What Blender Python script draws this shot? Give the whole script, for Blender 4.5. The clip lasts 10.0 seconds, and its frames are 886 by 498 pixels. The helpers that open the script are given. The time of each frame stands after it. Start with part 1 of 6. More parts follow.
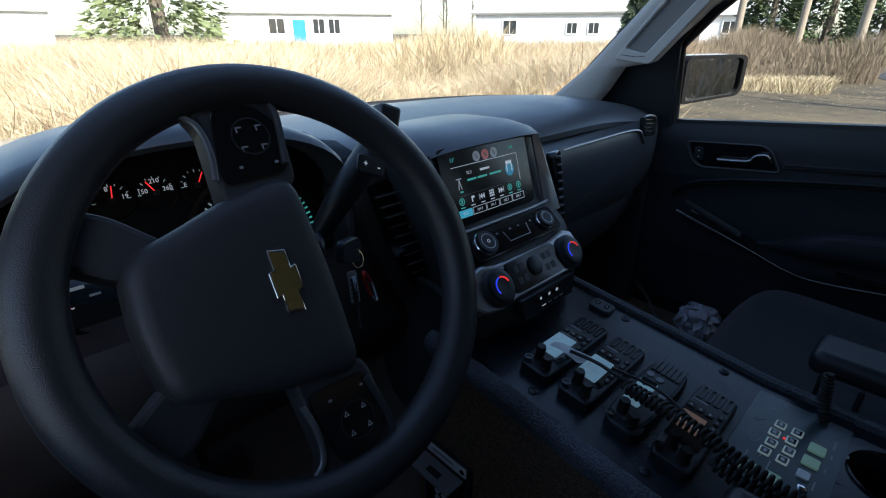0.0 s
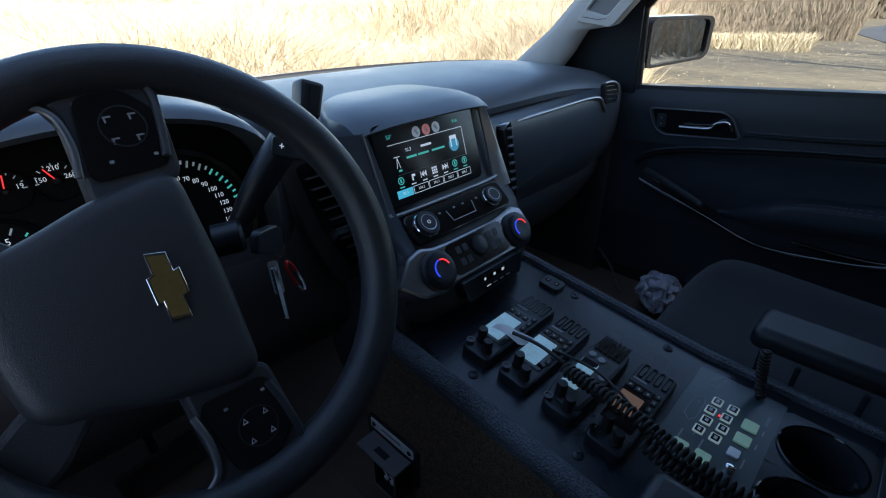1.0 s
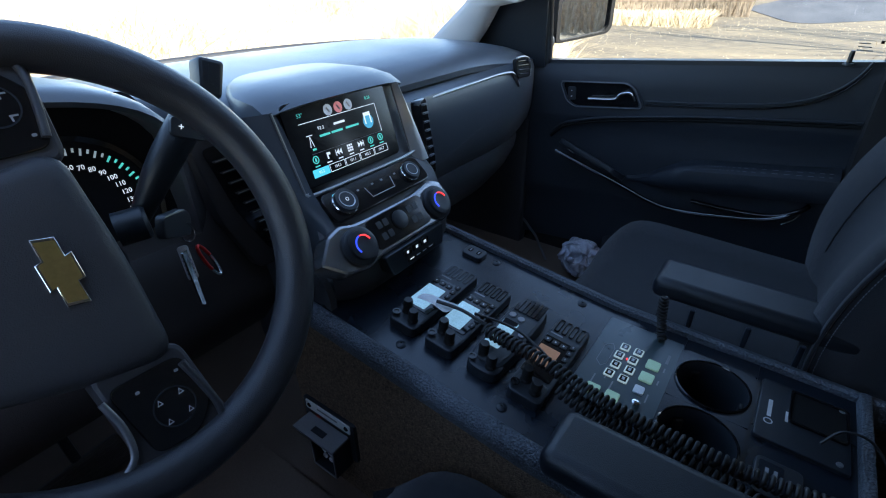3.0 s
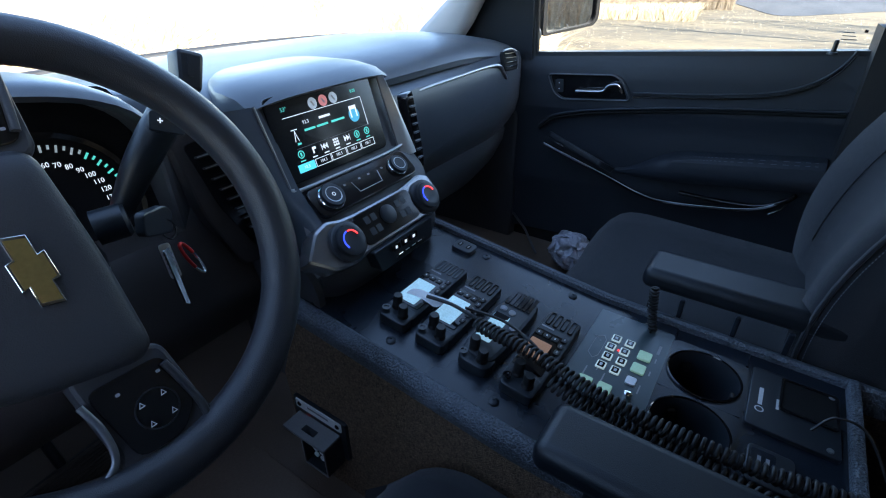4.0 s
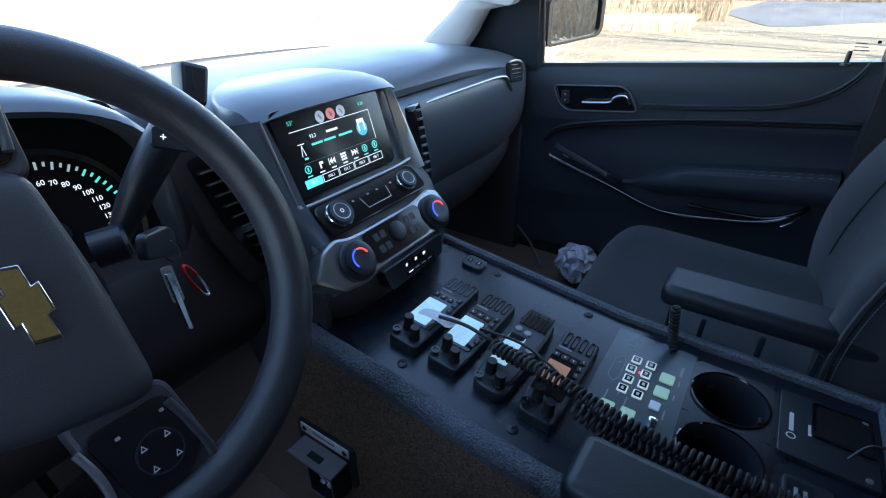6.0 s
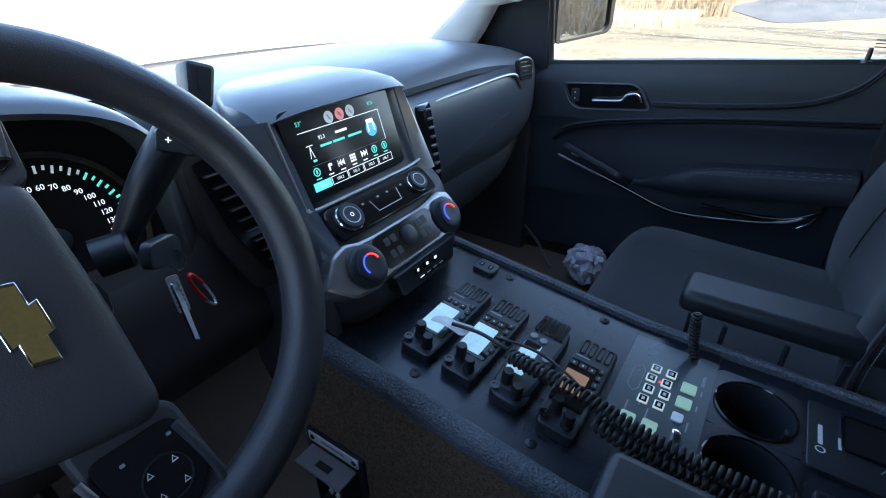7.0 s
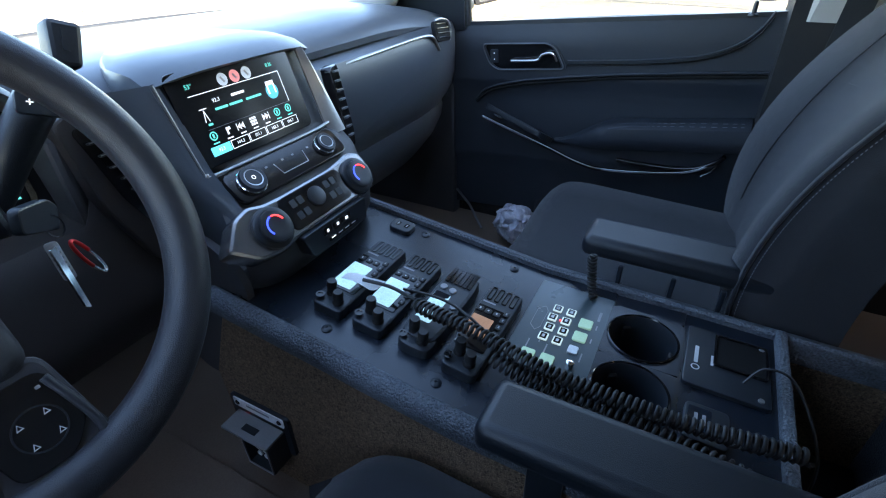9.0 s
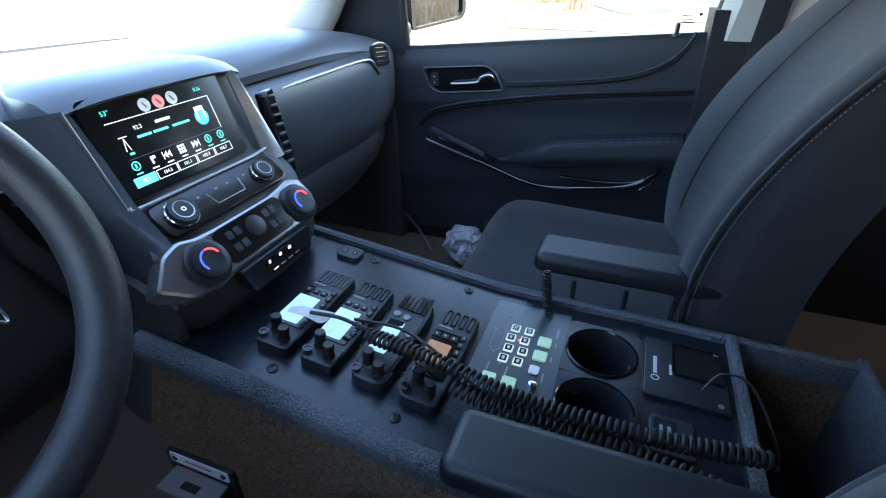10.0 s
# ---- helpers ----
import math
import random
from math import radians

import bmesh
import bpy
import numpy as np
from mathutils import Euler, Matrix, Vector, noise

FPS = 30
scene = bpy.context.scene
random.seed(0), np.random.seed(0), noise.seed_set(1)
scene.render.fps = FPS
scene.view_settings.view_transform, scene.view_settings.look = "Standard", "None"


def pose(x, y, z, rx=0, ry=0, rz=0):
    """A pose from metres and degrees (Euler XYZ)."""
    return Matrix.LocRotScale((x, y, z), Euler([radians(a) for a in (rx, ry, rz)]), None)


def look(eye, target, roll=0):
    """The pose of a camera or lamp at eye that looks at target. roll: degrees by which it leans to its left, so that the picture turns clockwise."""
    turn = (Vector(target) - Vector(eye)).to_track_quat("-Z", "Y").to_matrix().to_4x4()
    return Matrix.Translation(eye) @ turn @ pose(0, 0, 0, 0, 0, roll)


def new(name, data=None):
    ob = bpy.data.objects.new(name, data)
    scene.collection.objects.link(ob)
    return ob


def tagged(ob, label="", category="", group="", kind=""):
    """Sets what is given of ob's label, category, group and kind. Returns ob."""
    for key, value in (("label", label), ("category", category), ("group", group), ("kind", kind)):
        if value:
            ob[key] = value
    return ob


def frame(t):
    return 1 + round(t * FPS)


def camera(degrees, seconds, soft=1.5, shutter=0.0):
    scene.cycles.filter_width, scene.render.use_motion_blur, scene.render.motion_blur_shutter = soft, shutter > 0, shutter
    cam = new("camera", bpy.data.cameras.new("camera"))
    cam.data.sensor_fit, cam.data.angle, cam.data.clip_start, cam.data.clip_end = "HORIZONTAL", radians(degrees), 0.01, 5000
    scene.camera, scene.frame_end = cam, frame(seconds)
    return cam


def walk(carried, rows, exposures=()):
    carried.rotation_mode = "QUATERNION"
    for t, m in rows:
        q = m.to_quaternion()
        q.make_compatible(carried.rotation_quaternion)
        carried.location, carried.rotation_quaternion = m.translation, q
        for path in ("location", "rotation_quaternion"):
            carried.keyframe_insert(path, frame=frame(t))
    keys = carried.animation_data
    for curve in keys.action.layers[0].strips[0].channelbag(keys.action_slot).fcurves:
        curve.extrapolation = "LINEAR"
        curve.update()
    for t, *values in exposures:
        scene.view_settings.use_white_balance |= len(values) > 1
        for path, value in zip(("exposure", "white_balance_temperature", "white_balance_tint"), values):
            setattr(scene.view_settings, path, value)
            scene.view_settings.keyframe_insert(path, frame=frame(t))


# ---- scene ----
cam = camera(84.7, 10.0, soft=1.1)
METRES, EYE, TILT, LEAN, TURN = 0.335, 1.42, -24.0, 0.0, -44.0
ROWS = [
    (0.0, 0.0, 0.0, 0.0, -0.0, 0.0, 0.0),
    (0.5, 0.141, 0.0292, 0.0392, 0.19, -2.7, 0.11),
    (1.0, 0.2096, 0.082, 0.0768, -1.87, -4.23, 1.03),
    (1.5, 0.2076, 0.0343, 0.0591, -4.25, -5.64, 2.0),
    (2.0, 0.2527, 0.0232, 0.0423, -6.21, -6.5, 2.88),
    (2.5, 0.2718, 0.0261, 0.0423, -8.07, -6.63, 3.76),
    (3.0, 0.2851, 0.0177, 0.0273, -9.42, -6.46, 4.38),
    (4.5, 0.2895, 0.0541, 0.0159, -11.23, -6.88, 5.23),
    (5.0, 0.2765, 0.062, 0.0283, -11.29, -4.82, 5.36),
    (5.5, 0.2641, 0.0898, 0.0321, -11.22, -5.67, 5.35),
    (7.0, 0.2093, 0.225, 0.0823, -10.95, -6.32, 5.37),
    (7.5, 0.2364, 0.2088, 0.0509, -10.86, -8.09, 5.47),
    (8.0, 0.2893, 0.1766, 0.0218, -11.16, -11.12, 5.49),
    (8.5, 0.3483, 0.1469, 0.0066, -12.47, -11.31, 6.15),
    (9.0, 0.3953, 0.1055, -0.0147, -16.49, -10.02, 8.01),
    (9.5, 0.3955, 0.1123, -0.0312, -20.71, -8.47, 9.64),
    (10.0, 0.4117, 0.1833, -0.0294, -22.94, -8.19, 10.31),
]
walk(cam, [(t, pose(-0.63, 0, EYE, TILT, LEAN, TURN) @ pose(METRES * x, METRES * y, METRES * z, 90 + pitch, roll, yaw)) for t, x, y, z, yaw, pitch, roll in ROWS],
     exposures=[(0.0, 1.15, 6150, 12), (0.5, 1.4, 6150, 12), (1.0, 1.7, 6100, 12), (2.5, 2.4, 6100, 12), (4.5, 2.95, 6150, 12), (5.5, 3.05, 6150, 12), (7.0, 3.15, 6300, 12), (8.0, 3.3, 6450, 12), (8.5, 3.45, 6500, 12), (9.0, 3.6, 6500, 12), (10.0, 3.7, 6450, 12)])

# ---- light and exposure ----
SUN_EL, SUN_AZ = 34.0, 189.0      # degrees; azimuth clockwise from straight ahead
world = bpy.data.worlds.new("world")
scene.world = world
world.use_nodes = True
wt = world.node_tree
sky = wt.nodes.new("ShaderNodeTexSky")
sky.sky_type = "NISHITA"
sky.sun_disc = False
sky.sun_elevation = radians(SUN_EL)
sky.sun_rotation = radians(SUN_AZ)
wt.nodes["Background"].inputs[1].default_value = 0.15
wt.links.new(sky.outputs[0], wt.nodes["Background"].inputs[0])
sun = new("sun", bpy.data.lights.new("sun", "SUN"))
sun.data.energy, sun.data.angle, sun.data.color = 5.0, radians(0.5), (1.0, 0.93, 0.82)
sun_way = Vector((math.sin(radians(SUN_AZ)) * math.cos(radians(SUN_EL)), math.cos(radians(SUN_AZ)) * math.cos(radians(SUN_EL)), math.sin(radians(SUN_EL))))
sun.matrix_world = look(tuple(sun_way * 30), (0, 0, 0))

# ---- materials ----


def material(name, colour, rough=0.6, metal=0.0, grain=0.0, size=400.0, vary=0.12, coarse=6.0, rough_vary=0.1, emit=0.0, sheen=0.0, coat=0.0, second=None, stretch=None, spec=0.5, relief=0.002):
    m = bpy.data.materials.new(name)
    m.use_nodes = True
    nt = m.node_tree
    b = nt.nodes["Principled BSDF"]
    tc = nt.nodes.new("ShaderNodeTexCoord")
    mp = nt.nodes.new("ShaderNodeMapping")
    nt.links.new(tc.outputs["Object"], mp.inputs[0])
    if stretch:
        mp.inputs["Scale"].default_value = stretch
    nz = nt.nodes.new("ShaderNodeTexNoise")
    nz.inputs["Scale"].default_value, nz.inputs["Detail"].default_value = coarse, 5
    fine = nt.nodes.new("ShaderNodeTexNoise")
    fine.inputs["Scale"].default_value, fine.inputs["Detail"].default_value = size, 2
    for n in (nz, fine):
        nt.links.new(mp.outputs[0], n.inputs["Vector"])
    mixf = nt.nodes.new("ShaderNodeMath")
    mixf.operation = "MULTIPLY_ADD"
    mixf.inputs[1].default_value = 0.5
    half = nt.nodes.new("ShaderNodeMath")
    half.operation = "MULTIPLY"
    half.inputs[1].default_value = 0.5
    nt.links.new(nz.outputs[0], half.inputs[0])
    nt.links.new(fine.outputs[0], mixf.inputs[0])
    nt.links.new(half.outputs[0], mixf.inputs[2])
    ramp = nt.nodes.new("ShaderNodeValToRGB")
    ramp.color_ramp.elements[0].position, ramp.color_ramp.elements[1].position = 0.3, 0.7
    lo = [max(0, c * (1 - vary)) for c in colour]
    hi = [min(1, c * (1 + vary)) for c in (second or colour)]
    ramp.color_ramp.elements[0].color, ramp.color_ramp.elements[1].color = (*lo, 1), (*hi, 1)
    nt.links.new(mixf.outputs[0], ramp.inputs[0])
    nt.links.new(ramp.outputs[0], b.inputs["Base Color"])
    rr = nt.nodes.new("ShaderNodeMapRange")
    rr.inputs[3].default_value, rr.inputs[4].default_value = max(0.02, rough - rough_vary), min(1, rough + rough_vary)
    nt.links.new(nz.outputs[0], rr.inputs[0])
    nt.links.new(rr.outputs[0], b.inputs["Roughness"])
    b.inputs["Metallic"].default_value = metal
    b.inputs["Specular IOR Level"].default_value = spec
    b.inputs["Coat Weight"].default_value = coat
    b.inputs["Sheen Weight"].default_value = sheen
    if grain:
        bump = nt.nodes.new("ShaderNodeBump")
        bump.inputs["Strength"].default_value, bump.inputs["Distance"].default_value = grain, relief
        nt.links.new(fine.outputs[0], bump.inputs["Height"])
        nt.links.new(bump.outputs[0], b.inputs["Normal"])
    if emit:
        nt.links.new(ramp.outputs[0], b.inputs["Emission Color"])
        b.inputs["Emission Strength"].default_value = emit
    return m


def glass(name, tint=(1, 1, 1), rough=0.0):
    m = bpy.data.materials.new(name)
    m.use_nodes = True
    nt = m.node_tree
    out = nt.nodes["Material Output"]
    clear = nt.nodes.new("ShaderNodeBsdfTransparent")
    clear.inputs[0].default_value = (*tint, 1)
    gloss = nt.nodes.new("ShaderNodeBsdfGlossy")
    gloss.inputs["Roughness"].default_value = rough
    lw = nt.nodes.new("ShaderNodeLayerWeight")
    pw = nt.nodes.new("ShaderNodeMath")
    pw.operation = "POWER"
    pw.inputs[1].default_value = 5
    fr = nt.nodes.new("ShaderNodeMath")
    fr.operation = "MULTIPLY_ADD"
    fr.inputs[1].default_value, fr.inputs[2].default_value = 0.5, 0.02
    nt.links.new(lw.outputs["Facing"], pw.inputs[0])
    nt.links.new(pw.outputs[0], fr.inputs[0])
    mix = nt.nodes.new("ShaderNodeMixShader")
    nt.links.new(fr.outputs[0], mix.inputs[0])
    nt.links.new(clear.outputs[0], mix.inputs[1])
    nt.links.new(gloss.outputs[0], mix.inputs[2])
    nt.links.new(mix.outputs[0], out.inputs[0])
    return m


DASH = material("dash_vinyl", (0.070, 0.082, 0.096), 0.36, grain=0.12, size=900, vary=0.1)
DASH_LOW = material("dash_lower_vinyl", (0.05, 0.05, 0.054), 0.5, grain=0.25, size=900)
LEATHER = material("wheel_leather", (0.034, 0.035, 0.040), 0.31, grain=0.3, size=1100)
HUB = material("airbag_vinyl", (0.036, 0.036, 0.041), 0.5, grain=0.25, size=1000)
BLACK = material("black_plastic", (0.014, 0.018, 0.023), 0.4, grain=0.1, size=700)
GLOSS = material("gloss_black", (0.008, 0.008, 0.009), 0.12, rough_vary=0.06)
SILVER = material("satin_silver", (0.46, 0.47, 0.48), 0.34, metal=0.8, size=300, vary=0.05)
CHROME = material("chrome", (0.8, 0.8, 0.8), 0.12, metal=1.0, vary=0.03)
GOLD = material("gold_foil", (0.42, 0.30, 0.11), 0.35, metal=0.7, size=300)
PANEL = material("console_plate", (0.008, 0.0125, 0.020), 0.27, grain=0.06, size=1500, spec=0.5)
# pale blue second colour paints the sky glints on the rough liner
TEXTURED = material("spray_liner", (0.008, 0.008, 0.009), 0.45, grain=1.0, size=330, vary=0.6, second=(0.10, 0.115, 0.135), relief=0.004)
CARPET = material("console_carpet", (0.035, 0.022, 0.013), 0.95, grain=1.0, size=420, vary=0.6, second=(0.25, 0.165, 0.10), coarse=220, relief=0.008)
# warm tint in the floor colour stands for lens haze
FLOORING = material("floor_vinyl", (0.15, 0.112, 0.085), 0.55, grain=0.3, size=300, vary=0.2)
SEAT = material("seat_cloth", (0.009, 0.011, 0.016), 0.9, grain=0.6, size=1300, vary=0.25, sheen=0.2)
SEAT_SIDE = material("seat_side_vinyl", (0.012, 0.012, 0.014), 0.7, grain=0.3, size=900)
# base warmed a little to carry the same haze
KNEE = material("knee_vinyl", (0.026, 0.022, 0.022), 0.6, grain=0.25, size=900)
WING = material("dark_satin_metal", (0.30, 0.31, 0.325), 0.24, metal=0.85, size=300, vary=0.05)
DOOR = material("door_vinyl", (0.0175, 0.0225, 0.031), 0.55, grain=0.25, size=900)
DOOR_LOW = material("door_lower_vinyl", (0.011, 0.011, 0.012), 0.6, grain=0.25, size=900)
GREY = material("pillar_grey", (0.42, 0.42, 0.41), 0.75, grain=0.2, size=800, vary=0.04)
# pillar grey made darker, the handle recess's shade put into its colour
SHADE_GREY = material("recess_shade_grey", (0.17, 0.175, 0.18), 0.7, grain=0.2, size=800, vary=0.06)
HEADLINER = material("headliner", (0.4, 0.4, 0.39), 0.95, grain=0.4, size=1200)
RUBBER = material("rubber", (0.012, 0.012, 0.012), 0.5, grain=0.1)
THREAD = material("thread", (0.16, 0.17, 0.19), 0.8)
GLASS = glass("window_glass", (0.94, 0.96, 0.95))
TINTED = glass("tinted_glass", (0.22, 0.22, 0.21))
MATT = material("matt_black", (0.01, 0.01, 0.01), 0.85, spec=0.15)
DIAL = material("dial_black", (0.008, 0.008, 0.009), 0.7, spec=0.1)
LIT_WHITE = material("lit_white", (0.75, 0.8, 0.85), 0.5, emit=0.14)
LIT_TICK = material("lit_tick", (0.55, 0.65, 0.68), 0.5, emit=0.06)
LIT_TEAL = material("lit_teal", (0.1, 0.6, 0.5), 0.5, emit=0.14)
LIT_CYAN = material("lit_cyan", (0.08, 0.5, 0.65), 0.5, emit=0.2)
LIT_BLUE = material("lit_blue", (0.03, 0.06, 0.8), 0.5, emit=0.35)
LIT_RED = material("lit_red", (0.9, 0.04, 0.04), 0.5, emit=0.35)
LIT_GREEN = material("lit_green", (0.32, 0.52, 0.38), 0.5, emit=0.04)
LIT_FRAME = material("lit_frame", (0.5, 0.62, 0.6), 0.5, emit=0.07)
EDGE = material("satin_grey", (0.16, 0.165, 0.175), 0.35, metal=0.5)
LIT_AMBER = material("lit_amber", (0.36, 0.2, 0.12), 0.2, emit=0.05)
LCD = material("lcd_pale", (0.26, 0.45, 0.54), 0.12, emit=0.11, coarse=40, vary=0.25)
SCREEN = material("screen_black", (0.006, 0.007, 0.009), 0.16, emit=0.0)
RED = material("red_metal", (0.6, 0.03, 0.03), 0.3, metal=0.6)
KEYWHITE = material("tag_white", (0.8, 0.82, 0.82), 0.5)
PRINT = material("white_print", (0.6, 0.6, 0.6), 0.6)
PRINT_DIM = material("grey_print", (0.28, 0.28, 0.29), 0.6)
BODY = material("body_paint", (0.02, 0.02, 0.022), 0.2, coat=0.5)

# ---- mesh helpers ----


def part(name, bm, mat, parent=None, label=""):
    bmesh.ops.recalc_face_normals(bm, faces=bm.faces)
    me = bpy.data.meshes.new(name)
    bm.to_mesh(me)
    bm.free()
    me.materials.append(mat)
    ob = new(name, me)
    if parent:
        ob.parent = parent
    if label:
        ob["label"] = label
    return ob


def thing(name, label, category, group="", kind="", m=None):
    ob = new(name)
    if m is not None:
        ob.matrix_world = m
    ob.empty_display_size = 0.05
    return tagged(ob, label, category, group, kind)


def smooth(bm, angle=40):
    for f in bm.faces:
        f.smooth = True
    for e in bm.edges:
        e.smooth = len(e.link_faces) != 2 or e.calc_face_angle(0) < radians(angle)
    return bm


def bevel(bm, r, seg=2, angle=30):
    es = [e for e in bm.edges if len(e.link_faces) == 2 and e.calc_face_angle(0) > radians(angle)]
    if r > 0 and es:
        bmesh.ops.bevel(bm, geom=es, offset=r, segments=seg, profile=0.5, affect="EDGES", clamp_overlap=True)
    return smooth(bm)


def flat_faces(bm):
    """Keep faces square to an axis flat beside their rounded edges."""
    for f in bm.faces:
        if max(abs(c) for c in f.normal) > 0.9995:
            f.smooth = False


def box(c, s, r=0.0, seg=2, m=None, bm=None):
    b = bmesh.new()
    bmesh.ops.create_cube(b, size=1, matrix=Matrix.Translation(c) @ Matrix.Diagonal((*s, 1)))
    bevel(b, r, seg)
    b.normal_update()
    flat_faces(b)
    if m is not None:
        b.transform(m)
    return join(bm, b)


def join(bm, b):
    if bm is None:
        return b
    me = bpy.data.meshes.new("tmp")
    b.to_mesh(me)
    b.free()
    bm.from_mesh(me)
    bpy.data.meshes.remove(me)
    return bm


def outline(points, r=0.0, seg=4):
    """A polygon's points with rounded corners."""
    if r <= 0:
        return [Vector(p) for p in points]
    out, n = [], len(points)
    for i in range(n):
        p, a, c = Vector(points[i]), Vector(points[i - 1]), Vector(points[(i + 1) % n])
        da, dc = (a - p), (c - p)
        k = min(r, da.length * 0.45, dc.length * 0.45)
        s, e = p + da.normalized() * k, p + dc.normalized() * k
        for j in range(seg + 1):
            f = j / seg
            out.append(s * (1 - f) ** 2 + p * 2 * f * (1 - f) + e * f * f)
    return out


def prism(points, z0, z1, r=0.0, edge=0.0, m=None, bm=None, seg=4, taper=1.0):
    """A polygon in x, y raised from z0 to z1; taper shrinks the top about its middle."""
    b = bmesh.new()
    pts = outline(points, r, seg)
    mid = sum(pts, Vector((0, 0))) / len(pts)
    lo = [b.verts.new((p.x, p.y, z0)) for p in pts]
    hi = [b.verts.new((*(mid + (p - mid) * taper), z1)) for p in pts]
    n = len(pts)
    for i in range(n):
        b.faces.new((lo[i], lo[(i + 1) % n], hi[(i + 1) % n], hi[i]))
    b.faces.new(hi)
    b.faces.new(lo[::-1])
    bmesh.ops.recalc_face_normals(b, faces=b.faces)
    if edge:
        tops = [e for e in b.edges if all(abs(v.co.z - z1) < 1e-6 for v in e.verts)]
        bmesh.ops.bevel(b, geom=tops, offset=edge, segments=2, profile=0.5, affect="EDGES", clamp_overlap=True)
    smooth(b, 35)
    flat_faces(b)
    if m is not None:
        b.transform(m)
    return join(bm, b)


def ring(outer, inner, z0, z1, edge=0.0, m=None, bm=None):
    """A flat frame between two outlines with equally many points."""
    b = bmesh.new()
    n = len(outer)
    rows = [[b.verts.new((p[0], p[1], z)) for p in pts] for pts, z in ((outer, z0), (outer, z1), (inner, z1), (inner, z0))]
    for k in range(4):
        a, c = rows[k], rows[(k + 1) % 4]
        for i in range(n):
            b.faces.new((a[i], a[(i + 1) % n], c[(i + 1) % n], c[i]))
    bmesh.ops.recalc_face_normals(b, faces=b.faces)
    if edge:
        bevel(b, edge, 1, 50)
    smooth(b, 35)
    if m is not None:
        b.transform(m)
    return join(bm, b)


def rect(w, h, x=0, y=0):
    return [(x - w / 2, y - h / 2), (x + w / 2, y - h / 2), (x + w / 2, y + h / 2), (x - w / 2, y + h / 2)]


def circle(r, n=32, x=0, y=0):
    return [(x + r * math.cos(2 * math.pi * i / n), y + r * math.sin(2 * math.pi * i / n)) for i in range(n)]


def lathe(profile, n=32, m=None, bm=None, cap=True):
    """Turn (radius, height) points round z."""
    b = bmesh.new()
    rows = []
    for r, z in profile:
        rows.append([b.verts.new((r * math.cos(2 * math.pi * i / n), r * math.sin(2 * math.pi * i / n), z)) for i in range(n)])
    for a, c in zip(rows, rows[1:]):
        for i in range(n):
            b.faces.new((a[i], a[(i + 1) % n], c[(i + 1) % n], c[i]))
    if cap and profile[0][0] > 0:
        b.faces.new(rows[0][::-1])
    if cap and profile[-1][0] > 0:
        b.faces.new(rows[-1])
    bmesh.ops.remove_doubles(b, verts=b.verts, dist=1e-6)
    bmesh.ops.recalc_face_normals(b, faces=b.faces)
    smooth(b, 35)
    if m is not None:
        b.transform(m)
    return join(bm, b)


def sweep(path, r, n=10, bm=None, closed=False, radii=None, flat=1.0):
    """A round bar along a path."""
    b = bmesh.new()
    path = [Vector(p) for p in path]
    rows, prev = [], None
    cnt = len(path)
    for i, p in enumerate(path):
        if closed:
            d = path[(i + 1) % cnt] - path[i - 1]
        else:
            d = path[min(i + 1, cnt - 1)] - path[max(i - 1, 0)]
        d.normalize()
        if prev is None:
            side = d.cross(Vector((0, 0, 1)))
            if side.length < 1e-3:
                side = d.cross(Vector((1, 0, 0)))
        else:
            side = prev - d * prev.dot(d)
        side.normalize()
        prev = side
        up = side.cross(d)
        rad = radii[i] if radii else r
        rows.append([b.verts.new(p + (side * math.cos(a) + up * math.sin(a) * flat) * rad) for a in (2 * math.pi * j / n for j in range(n))])
    pairs = list(zip(rows, rows[1:])) + ([(rows[-1], rows[0])] if closed else [])
    for a, c in pairs:
        for j in range(n):
            b.faces.new((a[j], a[(j + 1) % n], c[(j + 1) % n], c[j]))
    if not closed:
        b.faces.new(rows[0][::-1])
        b.faces.new(rows[-1])
    bmesh.ops.recalc_face_normals(b, faces=b.faces)
    smooth(b, 60)
    return join(bm, b)


def spline(points, n=8):
    """A smooth path through the points."""
    pts = [Vector(p) for p in points]
    out = []
    for i in range(len(pts) - 1):
        a, p, q, c = pts[max(i - 1, 0)], pts[i], pts[i + 1], pts[min(i + 2, len(pts) - 1)]
        for k in range(n):
            t = k / n
            out.append(0.5 * ((2 * p) + (q - a) * t + (2 * a - 5 * p + 4 * q - c) * t * t + (3 * p - a - 3 * q + c) * t ** 3))
    return out + [pts[-1]]


def loft(rows, bm=None, cap=True, angle=40, thick=0.0):
    """Skin between rows of equally many points; thick closes it into a slab."""
    b = bmesh.new()
    vs = [[b.verts.new(p) for p in r] for r in rows]
    for a, c in zip(vs, vs[1:]):
        for i in range(len(a) - 1):
            b.faces.new((a[i], a[i + 1], c[i + 1], c[i]))
    bmesh.ops.recalc_face_normals(b, faces=b.faces)
    if thick:
        bmesh.ops.solidify(b, geom=b.faces[:], thickness=thick)
    smooth(b, angle)
    return join(bm, b)


def tube_loft(rows, bm=None, angle=40):
    """Skin between closed rings, with ends capped."""
    b = bmesh.new()
    vs = [[b.verts.new(p) for p in r] for r in rows]
    n = len(vs[0])
    for a, c in zip(vs, vs[1:]):
        for i in range(n):
            b.faces.new((a[i], a[(i + 1) % n], c[(i + 1) % n], c[i]))
    b.faces.new(vs[0][::-1])
    b.faces.new(vs[-1])
    bmesh.ops.recalc_face_normals(b, faces=b.faces)
    smooth(b, angle)
    return join(bm, b)


